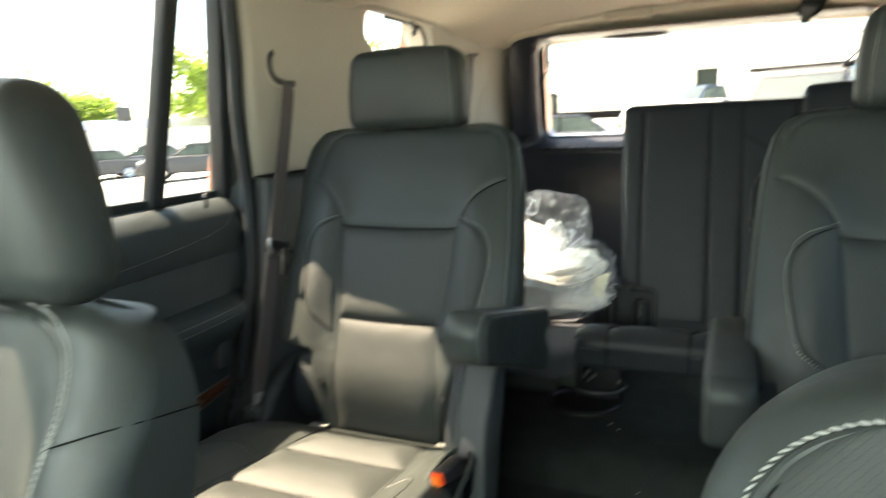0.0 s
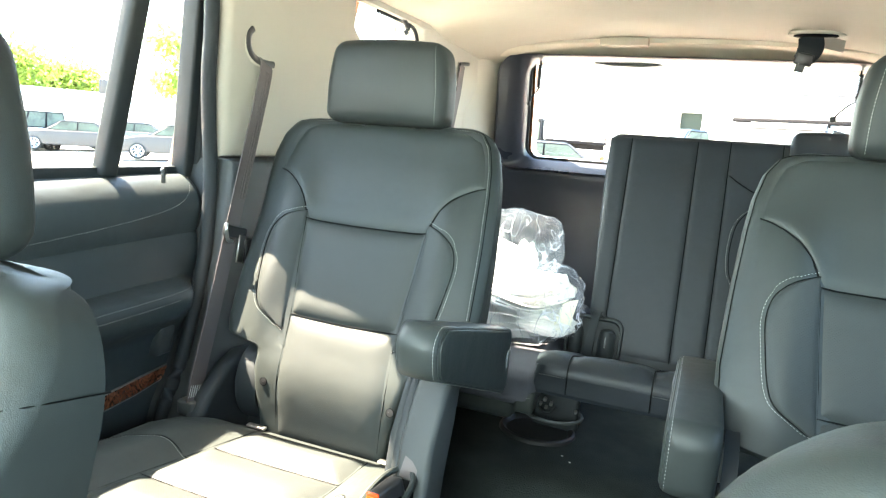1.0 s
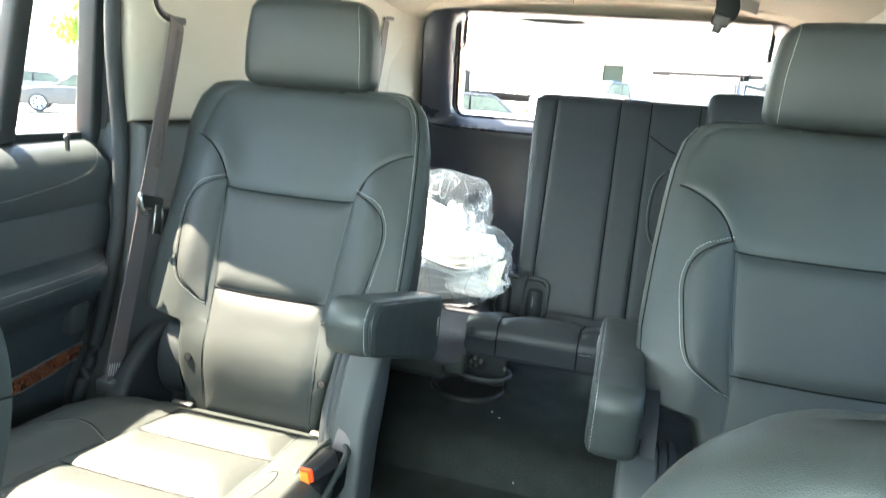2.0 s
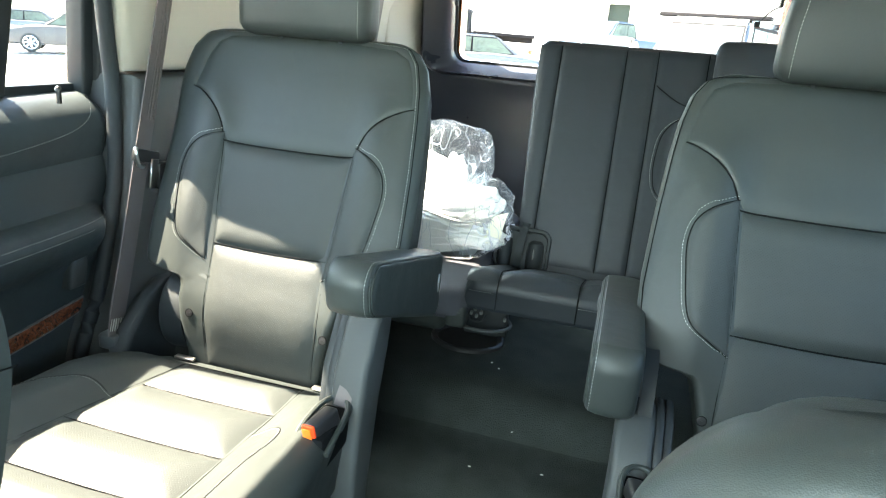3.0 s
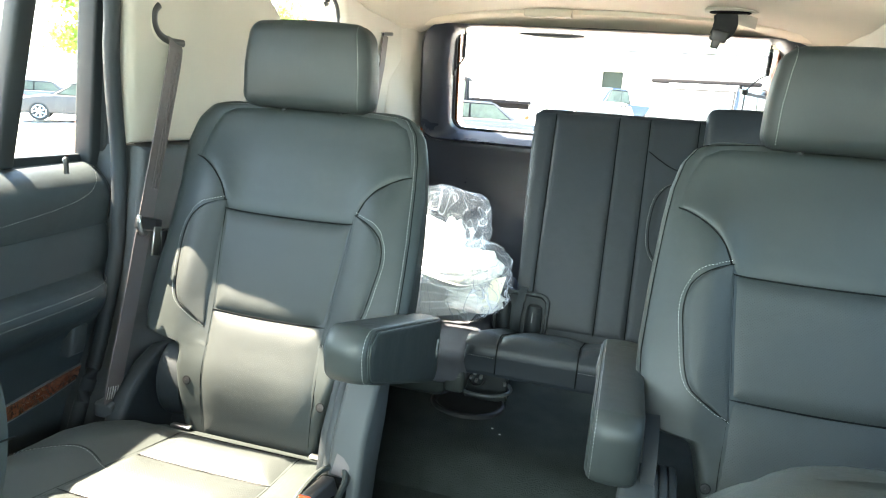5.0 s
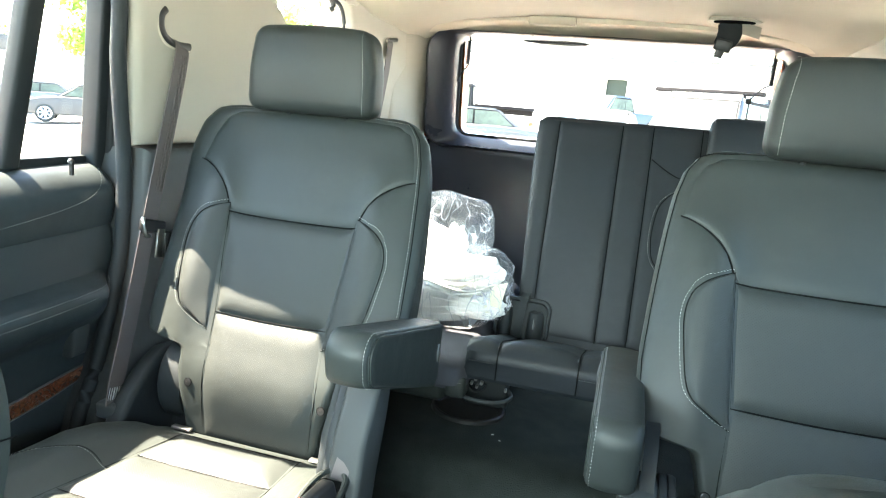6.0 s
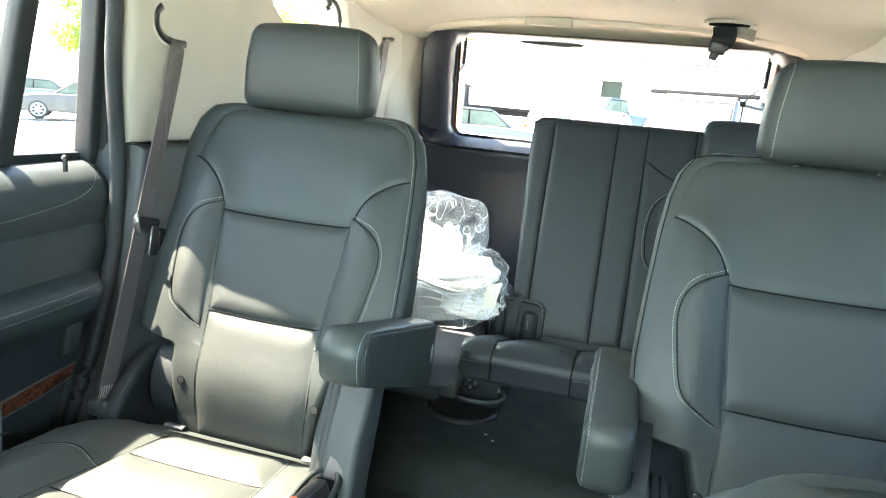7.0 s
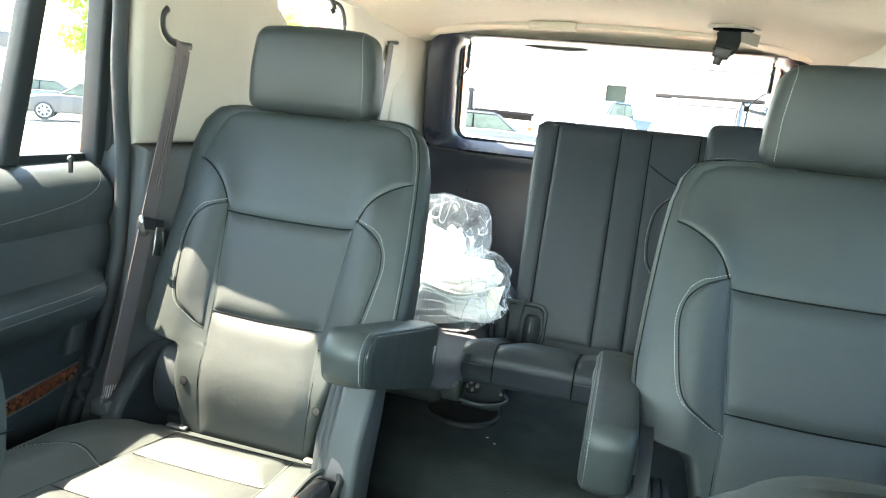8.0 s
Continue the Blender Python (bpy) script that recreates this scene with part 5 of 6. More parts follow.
def front_seat(s, cx, y0, z0, wide, label):
    seat = thing("front_seat", label, "car seat", (cx, y0, 0.0), group="front seats")
    P = seat_place(cx, y0, z0, 19.0, s)
    flip = s < 0

    def face(u, v):
        return 0.038 * smooth01(0.11, 0.19, abs(u)) * smooth01(0.02, 0.2, v) * (1 - smooth01(0.40, 0.56, v)) - 0.02 * smooth01(0.55, 0.586, v)

    lv = [0.0, 0.05, 0.12, 0.2, 0.28, 0.36, 0.40, 0.43] + [0.45 + 0.136 * math.sin(math.pi / 2 * k / 20) for k in range(21)]
    back = part("backrest", loft(P, lv, lambda v: interp(FRONT_W, v) * wide, face, lambda v: 0.12 - 0.02 * smooth01(0.3, 0.58, v), 0.05, 56, 0.03), LEATHER, seat, "black leather front backrest with pale stitching")
    line = [(-0.13, 0.10), (-0.14, 0.28), (-0.159, 0.407), (-0.168, 0.457), (-0.159, 0.496), (-0.140, 0.538), (-0.108, 0.558), (-0.06, 0.566)]
    if wide > 1:
        line = [(-0.20, 0.10), (-0.235, 0.30), (-0.272, 0.42), (-0.275, 0.47), (-0.267, 0.500), (-0.257, 0.517), (-0.244, 0.531), (-0.223, 0.543), (-0.203, 0.548), (-0.12, 0.555)]
    left = curve(line, 50)
    end_u, end_v = -left[-1][0], left[-1][1]

    def rolled(u, v):
        hw = interp(FRONT_W, v) * wide
        q = min(1.0, max(0.0, (abs(u) - hw + 0.05) / 0.05))
        e = smooth01(0.556, 0.586, v)
        return face(u, v) - (1 - math.sqrt(max(0, 1 - q * q))) * 0.04 - e * e * 0.03
    right = [Vector((-p[0], p[1])) for p in left]
    ins = patch([left[0], right[0]], right, [(-end_u, end_v), (0.0, end_v + 0.004), (end_u, end_v)], left, P, rolled, 0.004, 0.006, 0.010, 30, 36, None, flip)
    part("insert_panel", ins, PERF, back, "perforated leather insert")
    top = curve([(-end_u, end_v), (0, end_v + 0.004), (end_u, end_v)], 30)
    whole = resample(list(left) + list(top)[1:] + list(right)[::-1][1:], 170)
    mid_u, mid_v = 0.0, 0.33

    def along(d, lift):
        """The insert's outline moved outwards by d and lifted off the padding."""
        out = []
        for q in whole:
            n = (Vector((q[0], q[1])) - Vector((mid_u, mid_v))).normalized() * d
            out.append(P(q[0] + n.x, q[1] + n.y, rolled(q[0] + n.x, q[1] + n.y) + lift))
        return out

    part("insert_stitching", rope_stitch(along(-0.0015, 0.0010)), ROPE, back, "bold pale decorative stitching")
    if s > 0:
        part("insert_stitching", rope_stitch(along(0.0065, 0.0010)), ROPE, back, "bold pale decorative stitching")
    part("insert_piping", tube(along(-0.0065, 0.0004), 0.0030, 8), LEATHER, back, "rolled leather edge of the insert")
    seam(along(-0.0105, 0.0010), back, 0.0016)
    for k in ((-1, 1) if s > 0 else ()):
        q = curve([(k * 0.172, 0.452), (k * 0.20, 0.463), (k * 0.225, 0.474)], 20)
        cross = [P(p[0] * wide, p[1], rolled(p[0] * wide, p[1]) + 0.0016) for p in q]
        cross += [P(k * 0.238 * wide, 0.481, rolled(k * 0.236 * wide, 0.481) - 0.004), P(k * 0.241 * wide, 0.486, -0.035), P(k * 0.238 * wide, 0.493, -0.085)]
        seam(cross, back, 0.0008)
    # driver's head restraint, out of view, set high to shade the right rear one
    H = seat_place(cx + (0.012 if s > 0 else 0.03), y0 + 0.215, z0 + (0.537 if s > 0 else 0.61), 4.0, s)
    part("head_restraint", headrest_bm(H, 0.136, 0.0, 0.222, -0.045, 0.045, 0.04, 0.50, 0.36 if s > 0 else 0.0), LEATHER, seat, "padded black leather head restraint")
    for u in (-0.06, 0.06):
        part("support_post", tube([P(u, 0.52, -0.05), H(u, 0.05, 0.0)], 0.006), METAL, seat, "steel head restraint post")

    def C(u, v, w):
        return Vector((cx + s * u, y0 + 0.06 - v, z0 + 0.03 + 0.05 * v + w))

    part("cushion", loft(C, [0, 0.03, 0.1, 0.2, 0.3, 0.4, 0.46, 0.49, 0.505], lambda v: 0.25 if v < 0.45 else 0.25 - (v - 0.45) * 1.2, lambda u, v: 0.03 * smooth01(0.12, 0.2, abs(u)) - 0.05 * smooth01(0.4, 0.5, v), lambda v: 0.14, 0.05), LEATHER, seat, "black leather front cushion")
    bm = box(cx - 0.2, cx + 0.2, y0 - 0.35, y0 + 0.05, 0.0, z0 - 0.08, 0.02)
    part("pedestal", bm, PLASTIC, seat)


front_seat(1, -0.545, 0.54, 0.260, 1.0, "black leather front passenger seat with pale stitching")
front_seat(-1, 0.442, 0.50, 0.290, 1.2, "black leather driver's seat with pale stitching")


# ---- belts and small fittings ----
def second_row_belt(s, label):
    belt = thing("seat_belt", label, "seat belt", (s * 0.75, 1.5, 0.4), group="second row belts")
    X = lambda p: Vector((s * -p[0], p[1], p[2]))
    slot = curve([(-0.7445, 1.508, 1.128), (-0.7455, 1.494, 1.112), (-0.7475, 1.497, 1.088), (-0.7488, 1.515, 1.071), (-0.7495, 1.545, 1.064), (-0.7495, 1.585, 1.0635)], 40)
    part("slot_bezel", tube([X(p) for p in slot], 0.0105, 10, None, 0.45, (1, 0, 0)), HEADLINER, belt, "beige curved belt guide")
    part("slot", tube([X(p + Vector((0.005, 0.001, 0))) for p in slot[1:-1]], 0.0072, 8, None, 0.5, (1, 0, 0)), PIANO, belt, "dark opening of the belt guide")
    run = curve([(-0.746, 1.555, 1.068), (-0.738, 1.548, 1.04), (-0.732, 1.50, 0.90), (-0.728, 1.455, 0.77), (-0.725, 1.43, 0.70), (-0.722, 1.385, 0.56), (-0.72, 1.345, 0.445), (-0.72, 1.335, 0.40)], 60)
    part("webbing", ribbon([X(p) for p in run], 0.046, 0.0022, (0.12 * s, 1, -0.25)), BELT, belt, "grey ribbed seat belt webbing")
    rib = bmesh.new()
    for k in (-2, -1, 0, 1, 2):
        ribbon([X(p + Vector((0.0016, 0.0075 * k, -0.002 * k))) for p in run[2:26]], 0.0014, 0.0014, (0, 1, 0), rib)
    part("webbing_rib", rib, BELT, belt)
    t = run[30]
    tg = box(-0.006, 0.006, -0.033, 0.033, -0.012, 0.012, 0.004, 2)
    tg.transform(Matrix.Translation(X(t + Vector((0.004, 0.004, -0.01)))) @ Euler((radians(-14), 0, 0)).to_matrix().to_4x4())
    tongue = part("tongue", tg, PIANO, belt, "black belt tongue")
    lp = curve([X(t + Vector((0.012, -0.030, 0.012))), X(t + Vector((0.014, -0.034, 0.0))), X(t + Vector((0.013, -0.026, -0.022))), X(t + Vector((0.01, -0.012, -0.026)))], 12)
    part("tongue_loop", tube(lp, 0.004, 8), METAL, tongue, "bright metal loop of the tongue")
    pl = box(-0.002, 0.002, -0.010, 0.010, -0.028, 0.028, 0.001, 1)
    pl.transform(Matrix.Translation(X(t + Vector((0.010, 0.016, -0.045)))) @ Euler((radians(-10), 0, 0)).to_matrix().to_4x4())
    part("tongue_plate", pl, METAL, tongue, "bright metal plate of the tongue")
    bb = box(-0.008, 0.008, -0.014, 0.014, -0.026, 0.024, 0.003, 2)
    bb.transform(Matrix.Translation(X(t + Vector((0.008, 0.040, -0.05)))))
    part("tongue_holder", bb, PIANO, tongue, "black tongue holder")
    st = bmesh.new()
    for k in range(7):
        p = run[56] + Vector((0.003, -0.018 + 0.006 * k, -0.0015 * k))
        tube([X(p), X(p + Vector((0, -0.007, -0.022)))], 0.0011, 6, st)
    part("anchor_stitching", st, THREAD, belt)
    part("anchor", box(min(s * 0.705, s * 0.745), max(s * 0.705, s * 0.745), 1.315, 1.36, 0.375, 0.405, 0.006), PLASTIC, belt)


second_row_belt(-1, "grey second row seat belt hanging from the beige pillar")
second_row_belt(1, "grey second row seat belt on the opposite beige pillar")


def third_row_side_belt(s):
    b = thing("seat_belt", "grey third row seat belt at the rear pillar", "seat belt", (s * 0.73, 2.62, 0.8))
    sl = [(s * 0.7235, y, z) for y, z in ((2.60, 1.198), (2.64, 1.204), (2.69, 1.209))]
    part("slot_bezel", tube(curve(sl, 12), 0.0085, 8, None, 0.5, (1, 0, 0)), BEIGE, b)
    part("slot", tube(curve([(x - s * 0.006, y, z) for x, y, z in sl], 12), 0.0060, 8, None, 0.6, (1, 0, 0)), PIANO, b, "dark slit of the belt guide")
    part("webbing", ribbon([(s * 0.719, 2.63, 1.20), (s * 0.715, 2.60, 1.10), (s * 0.72, 2.56, 0.95), (s * 0.73, 2.52, 0.80)], 0.046, 0.0022, (0, 1, 0.1)), BELT, b)


third_row_side_belt(-1)
third_row_side_belt(1)


def roof_belt():
    b = thing("seat_belt", "black third row centre belt hanging from the headliner", "seat belt", (0.365, 2.62, 1.30))
    plate = prism([(0.298 + 0.075 * (1 + math.cos(a)) , 2.605 + 0.048 * math.sin(a)) for a in np.linspace(0, 2 * math.pi, 28, endpoint=False)], "z", 1.311, 1.322, 0.003, 2)
    bezel = part("bezel", plate, BEIGE, b, "beige moulded belt bezel")
    part("recess", prism([(0.370 + 0.058 * math.cos(a), 2.595 + 0.030 * math.sin(a)) for a in np.linspace(0, 2 * math.pi, 28, endpoint=False)], "z", 1.307, 1.313, 0.002, 2), SEAM, bezel, "dark mouth of the belt bezel")
    flap = prism([(0.392, 2.60), (0.448, 2.60), (0.452, 2.645), (0.396, 2.645)], "z", -0.0015, 0.0015, 0.001, 1)
    for p in flap.verts:
        p.co.z = 1.310 - 0.55 * (p.co.y - 2.60) - 0.25 * (p.co.x - 0.40) + p.co.z
    part("bezel_flap", flap, BEIGE, bezel, "hinged beige flap of the belt bezel")
    for dx, dy, z0, w in ((0.0, 0.0, 1.238, 0.056), (0.010, 0.012, 1.246, 0.052), (-0.006, 0.022, 1.252, 0.05)):
        fold = ribbon(curve([(0.358 + dx, 2.592 + dy, 1.304), (0.360 + dx, 2.582 + dy, 1.278), (0.352 + dx, 2.572 + dy, 1.258), (0.344 + dx, 2.574 + dy, z0)], 16), w, 0.004, (1, 0.25, 0.1))
        part("webbing", fold, RUBBER, b, "folded black webbing")
    tg = box(-0.024, 0.024, -0.009, 0.009, -0.017, 0.017, 0.005, 3)
    tg.transform(Matrix.Translation((0.346, 2.570, 1.240)) @ Euler((0.1, radians(12), 0)).to_matrix().to_4x4())
    tongue = part("tongue", tg, PIANO, b, "black plastic belt tongue")
    tip = box(-0.012, 0.012, -0.007, 0.007, -0.014, 0.012, 0.004, 3)
    tip.transform(Matrix.Translation((0.339, 2.570, 1.218)) @ Euler((0.1, radians(12), 0)).to_matrix().to_4x4())
    part("tongue_tip", tip, PIANO, tongue)
    ring = [(0.328, 2.57, 1.208), (0.324, 2.57, 1.190), (0.342, 2.57, 1.186), (0.347, 2.57, 1.206)]
    part("tongue_plate", tube(ring, 0.0026, 6), METAL, tongue, "steel plate of the tongue")


roof_belt()

# coat hook at the quarter window's top edge
bm = tube(curve([(-0.735, 2.155, 1.278), (-0.725, 2.157, 1.262), (-0.715, 2.158, 1.244), (-0.713, 2.156, 1.232), (-0.72, 2.152, 1.226)], 14), 0.007, 8)
box(-0.745, -0.72, 2.14, 2.175, 1.26, 1.286, 0.006, 2, bm)
single("coat_hook", bm, PLASTIC, "small dark coat hook over the quarter window", "coat hook", (-0.735, 2.155, 1.21))

# grab mark on the headliner
bm = tube(curve([(-0.40, 1.62, 1.302), (-0.395, 1.70, 1.305), (-0.385, 1.76, 1.306)], 10), 0.004, 6)
single("headliner_clip", bm, BEIGE, "thin beige clip on the headliner", "clip", (-0.40, 1.62, 1.30))


# ---- plastic bag with papers on the folded seat ----
def blob(cx, cy, cz, rx, ry, rz, seed, rough=0.16, n=40, m=22, flat=0.0, crease=0.0):
    """A crumpled closed bag form; crease adds sharp folds."""
    bm = bmesh.new()
    rows = []
    for j in range(m + 1):
        b = -math.pi / 2 + math.pi * j / m
        row = []
        for i in range(n):
            a = 2 * math.pi * i / n
            d = Vector((math.cos(b) * math.cos(a), math.cos(b) * math.sin(a), math.sin(b)))
            q = d * 2.0 + Vector((seed, seed * 1.7, 0))
            k = 1 + rough * noise.noise(q) + rough * 0.3 * abs(noise.noise(q * 1.9))
            bend = Vector((1.5 * q.x + 0.7 * q.z + 0.5 * noise.noise(q * 1.3), 1.5 * q.y, 0.35 * q.z + 0.5 * noise.noise(q * 0.9)))
            k -= crease * (abs(noise.noise(bend * 1.5)) ** 0.7 + 0.35 * abs(noise.noise(bend * 4.1)) ** 0.8)
            z = d.z if d.z > 0 else d.z * (1 - flat)
            sq = 0.8
            row.append((cx + rx * k * math.copysign(abs(d.x) ** sq, d.x), cy + ry * k * math.copysign(abs(d.y) ** sq, d.y), cz + rz * k * z))
        rows.append(row)
    fill(bm, rows, True, True)
    bmesh.ops.recalc_face_normals(bm, faces=bm.faces)
    return bm


def bag():
    b = thing("plastic_bag", "crumpled clear plastic bag full of white papers", "plastic bag", (-0.36, 2.22, 0.395))
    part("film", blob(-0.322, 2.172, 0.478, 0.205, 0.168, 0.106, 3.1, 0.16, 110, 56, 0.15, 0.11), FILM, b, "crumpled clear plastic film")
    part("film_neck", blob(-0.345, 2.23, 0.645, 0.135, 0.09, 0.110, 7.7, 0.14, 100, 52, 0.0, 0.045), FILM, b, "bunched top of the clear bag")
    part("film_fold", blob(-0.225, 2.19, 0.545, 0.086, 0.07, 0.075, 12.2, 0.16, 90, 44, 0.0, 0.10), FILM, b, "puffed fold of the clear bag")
    for k in range(9):
        q = bmesh.new()
        rows = []
        for i in range(13):
            u = -0.12 + 0.23 * i / 12
            lift = 0.016 * math.sin(u * 16 + 0.7 * k) + 0.05 * smooth01(0.02, 0.14, u) * (0.3 + 0.1 * (k % 4))
            rows.append([(u, y, lift + dz) for y, dz in ((-0.085, 0), (0.09, 0), (0.09, 0.0035), (-0.085, 0.0035))])
        fill(q, rows)
        q.transform(Matrix.Translation((-0.305 + 0.014 * math.sin(k * 2.3), 2.165 + 0.010 * math.cos(k * 1.7), 0.412 + 0.0125 * k)) @ Euler((radians(-14 - 2 * k), radians(4 + 4 * math.sin(k)), radians(11 * math.sin(k * 1.3)))).to_matrix().to_4x4())
        bmesh.ops.recalc_face_normals(q, faces=q.faces)
        part("paper", q, PAPER, b, "white paper leaf")
    heap = bmesh.new()
    rows = []
    for i in range(30):
        u = i / 29
        row = []
        for j in range(26):
            v = j / 25
            x, y = -0.62 + 0.40 * u, 2.075 + 0.27 * v
            a, c = (x + 0.45) / (0.23 if x > -0.45 else 0.17), (y - 2.265) / 0.20
            h = 0.255 * max(0.0, 1 - a * a - c * c) ** 0.75
            q = Vector((x * 14, y * 14, 2.0))
            row.append((x, y, 0.408 + h + (0.018 * noise.noise(q) + 0.010 * abs(noise.noise(q * 2.1))) * min(1.0, h * 12)))
        rows.append(row)
    fill(heap, rows, False)
    bmesh.ops.solidify(heap, geom=heap.faces[:], thickness=0.003)
    bmesh.ops.recalc_face_normals(heap, faces=heap.faces)
    part("paper_heap", heap, PAPER, b, "heap of crumpled white paper in the bag", False)
    wad = blob(-0.240, 2.185, 0.535, 0.080, 0.062, 0.058, 21.0, 0.22, 60, 34, 0.2, 0.14)
    part("paper_wad", wad, PAPER, b, "crumpled paper pushed into the bag's corner")
    crown = blob(-0.318, 2.225, 0.604, 0.036, 0.03, 0.062, 45.0, 0.3, 48, 30, 0.0, 0.2)
    part("paper_wad", crown, PAPER, b, "crumpled paper pushed into the bag's corner")
    wrap = blob(-0.228, 2.150, 0.452, 0.090, 0.062, 0.040, 33.0, 0.22, 60, 30, 0.3, 0.16)
    part("paper_wad", wrap, PAPER, b, "crumpled paper pushed into the bag's corner")
    leaf = bmesh.new()
    rows = []
    for k in range(9):
        v = k / 8
        bow = 0.010 * math.sin(math.pi * v)
        rows.append([(-0.196 + 0.020 * v, 2.095 + 0.03 * v - bow, 0.452 + 0.075 * v), (-0.150 + 0.010 * v, 2.110 + 0.03 * v - bow, 0.462 + 0.075 * v), (-0.150 + 0.010 * v, 2.113 + 0.03 * v - bow, 0.462 + 0.075 * v), (-0.196 + 0.020 * v, 2.098 + 0.03 * v - bow, 0.452 + 0.075 * v)])
    fill(leaf, rows)
    bmesh.ops.recalc_face_normals(leaf, faces=leaf.faces)
    part("paper", leaf, CREAM, b, "cream paper leaf bent upwards")


bag()

# scraps on the carpet
random.seed(4)
for x, y, z in ((-0.10, 1.745, 0.004), (0.07, 1.78, 0.004), (-0.025, 1.893, 0.028), (-0.104, 2.073, 0.104), (-0.149, 2.197, 0.104), (-0.13, 2.10, 0.104)):
    q = box(-0.004, 0.004, -0.0015, 0.0015, 0, 0.0012, 0.0004, 1)
    q.transform(Matrix.Translation((x, y, z)) @ Euler((0.2 * random.random(), 0.2, random.random() * 3)).to_matrix().to_4x4())
    single("carpet_scrap", q, PAPER, "tiny pale scrap lying on the carpet", "scrap", (x, y, z), group="scraps on the carpet")


# ---- outside: parking lot, parked cars, building, trees ----
def ground_z(x, y):
    """The lot slopes: it rises to the rear and to the right of the vehicle."""
    return -0.88 + 0.036 * max(-55.0, min(x, 55.0)) + 0.040 * max(-20.0, min(y, 55.0))


ASPHALT = mat("pale_concrete", (0.34, 0.33, 0.31), 0.9, vary=0.18, scale=0.5, fine=30, bump=0.3, dist=0.01)
STUCCO = mat("pale_stucco", (0.74, 0.71, 0.64), 0.85, vary=0.06, scale=0.6, fine=40, bump=0.2, dist=0.01)
DARKPANE = mat("dark_car_glass", (0.034, 0.042, 0.036), 0.2, vary=0.1, bump=0.0, spec=0.06)
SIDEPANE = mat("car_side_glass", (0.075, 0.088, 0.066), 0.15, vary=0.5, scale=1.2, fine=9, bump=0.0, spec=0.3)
PALEPANE = mat("sky_lit_windscreen", (0.05, 0.06, 0.065), 0.1, vary=0.2, scale=1.5, bump=0.0, spec=0.3)
RACK = mat("matt_black_rail", (0.013, 0.012, 0.013), 0.8, vary=0.1, bump=0.0, spec=0.1)
LEAF = mat("spring_leaves", (0.085, 0.125, 0.03), 0.7, vary=0.35, scale=0.8, fine=5, bump=0.0)
ln = LEAF.node_tree
through_leaf, leaf_mix = ln.nodes.new("ShaderNodeBsdfTranslucent"), ln.nodes.new("ShaderNodeMixShader")
through_leaf.inputs[0].default_value = (0.24, 0.36, 0.06, 1)
leaf_mix.inputs[0].default_value = 0.55
ln.links.new(ln.nodes["Principled BSDF"].outputs[0], leaf_mix.inputs[1])
ln.links.new(through_leaf.outputs[0], leaf_mix.inputs[2])
ln.links.new(leaf_mix.outputs[0], ln.nodes["Material Output"].inputs[0])
BARK = mat("tree_bark", (0.09, 0.07, 0.05), 0.95, vary=0.3, scale=3, fine=40, bump=0.6, dist=0.02)
CHROME = mat("bright_chrome", (0.7, 0.7, 0.7), 0.12, 1.0, vary=0.05, bump=0.0)

ticks = sorted({*(float(v) for v in np.linspace(-60, 60, 49)), -300.0, -150.0, 150.0, 300.0, -2000.0, 2000.0})
bm = bmesh.new()
fill(bm, [[(x, y, ground_z(x, y)) for y in ticks] for x in ticks], False)
part("ground", bm, ASPHALT, None, "pale sunlit concrete parking lot", kind="structure")


def paint(name, color, rough=0.25, metal=0.3, coat=0.8):
    return mat(name, color, rough, metal, vary=0.05, bump=0.0, coat=coat, spec=0.1)


SHAPES = {
    "sedan": dict(body=[(-2.35, 0.35), (-2.38, 0.62), (-2.25, 0.86), (-1.6, 0.95), (-0.9, 0.97), (0.9, 0.94), (1.55, 0.88), (2.2, 0.72), (2.36, 0.5), (2.3, 0.28), (-2.2, 0.26)], cab=(-1.75, 1.15, -1.0, 0.35, 0.95, 1.41), wheels=(-1.42, 1.42), posts=(-0.3,)),
    "suv": dict(body=[(-2.4, 0.4), (-2.45, 0.8), (-2.4, 1.05), (-0.9, 1.10), (0.95, 1.08), (1.7, 1.02), (2.35, 0.90), (2.45, 0.6), (2.4, 0.35), (-2.3, 0.33)], cab=(-2.38, 1.05, -2.15, 0.35, 1.06, 1.95), wheels=(-1.45, 1.5), posts=(-1.2, -0.25)),
    "flatbed": dict(body=[(-0.9, 0.5), (-0.9, 1.0), (-0.6, 1.22), (1.0, 1.24), (1.8, 1.2), (2.6, 1.1), (2.75, 0.8), (2.7, 0.45), (-0.8, 0.42)], cab=(-0.75, 1.15, -0.68, 0.6, 1.22, 2.08), wheels=(-1.9, 1.75), posts=(0.1,)),
    "pickup": dict(body=[(-2.75, 0.5), (-2.8, 0.9), (-2.75, 1.08), (-0.6, 1.10), (1.0, 1.10), (1.8, 1.06), (2.6, 0.98), (2.75, 0.7), (2.7, 0.42), (-2.7, 0.42)], cab=(-0.75, 1.15, -0.55, 0.5, 1.08, 1.82), wheels=(-1.7, 1.75), posts=(0.0,)),
}


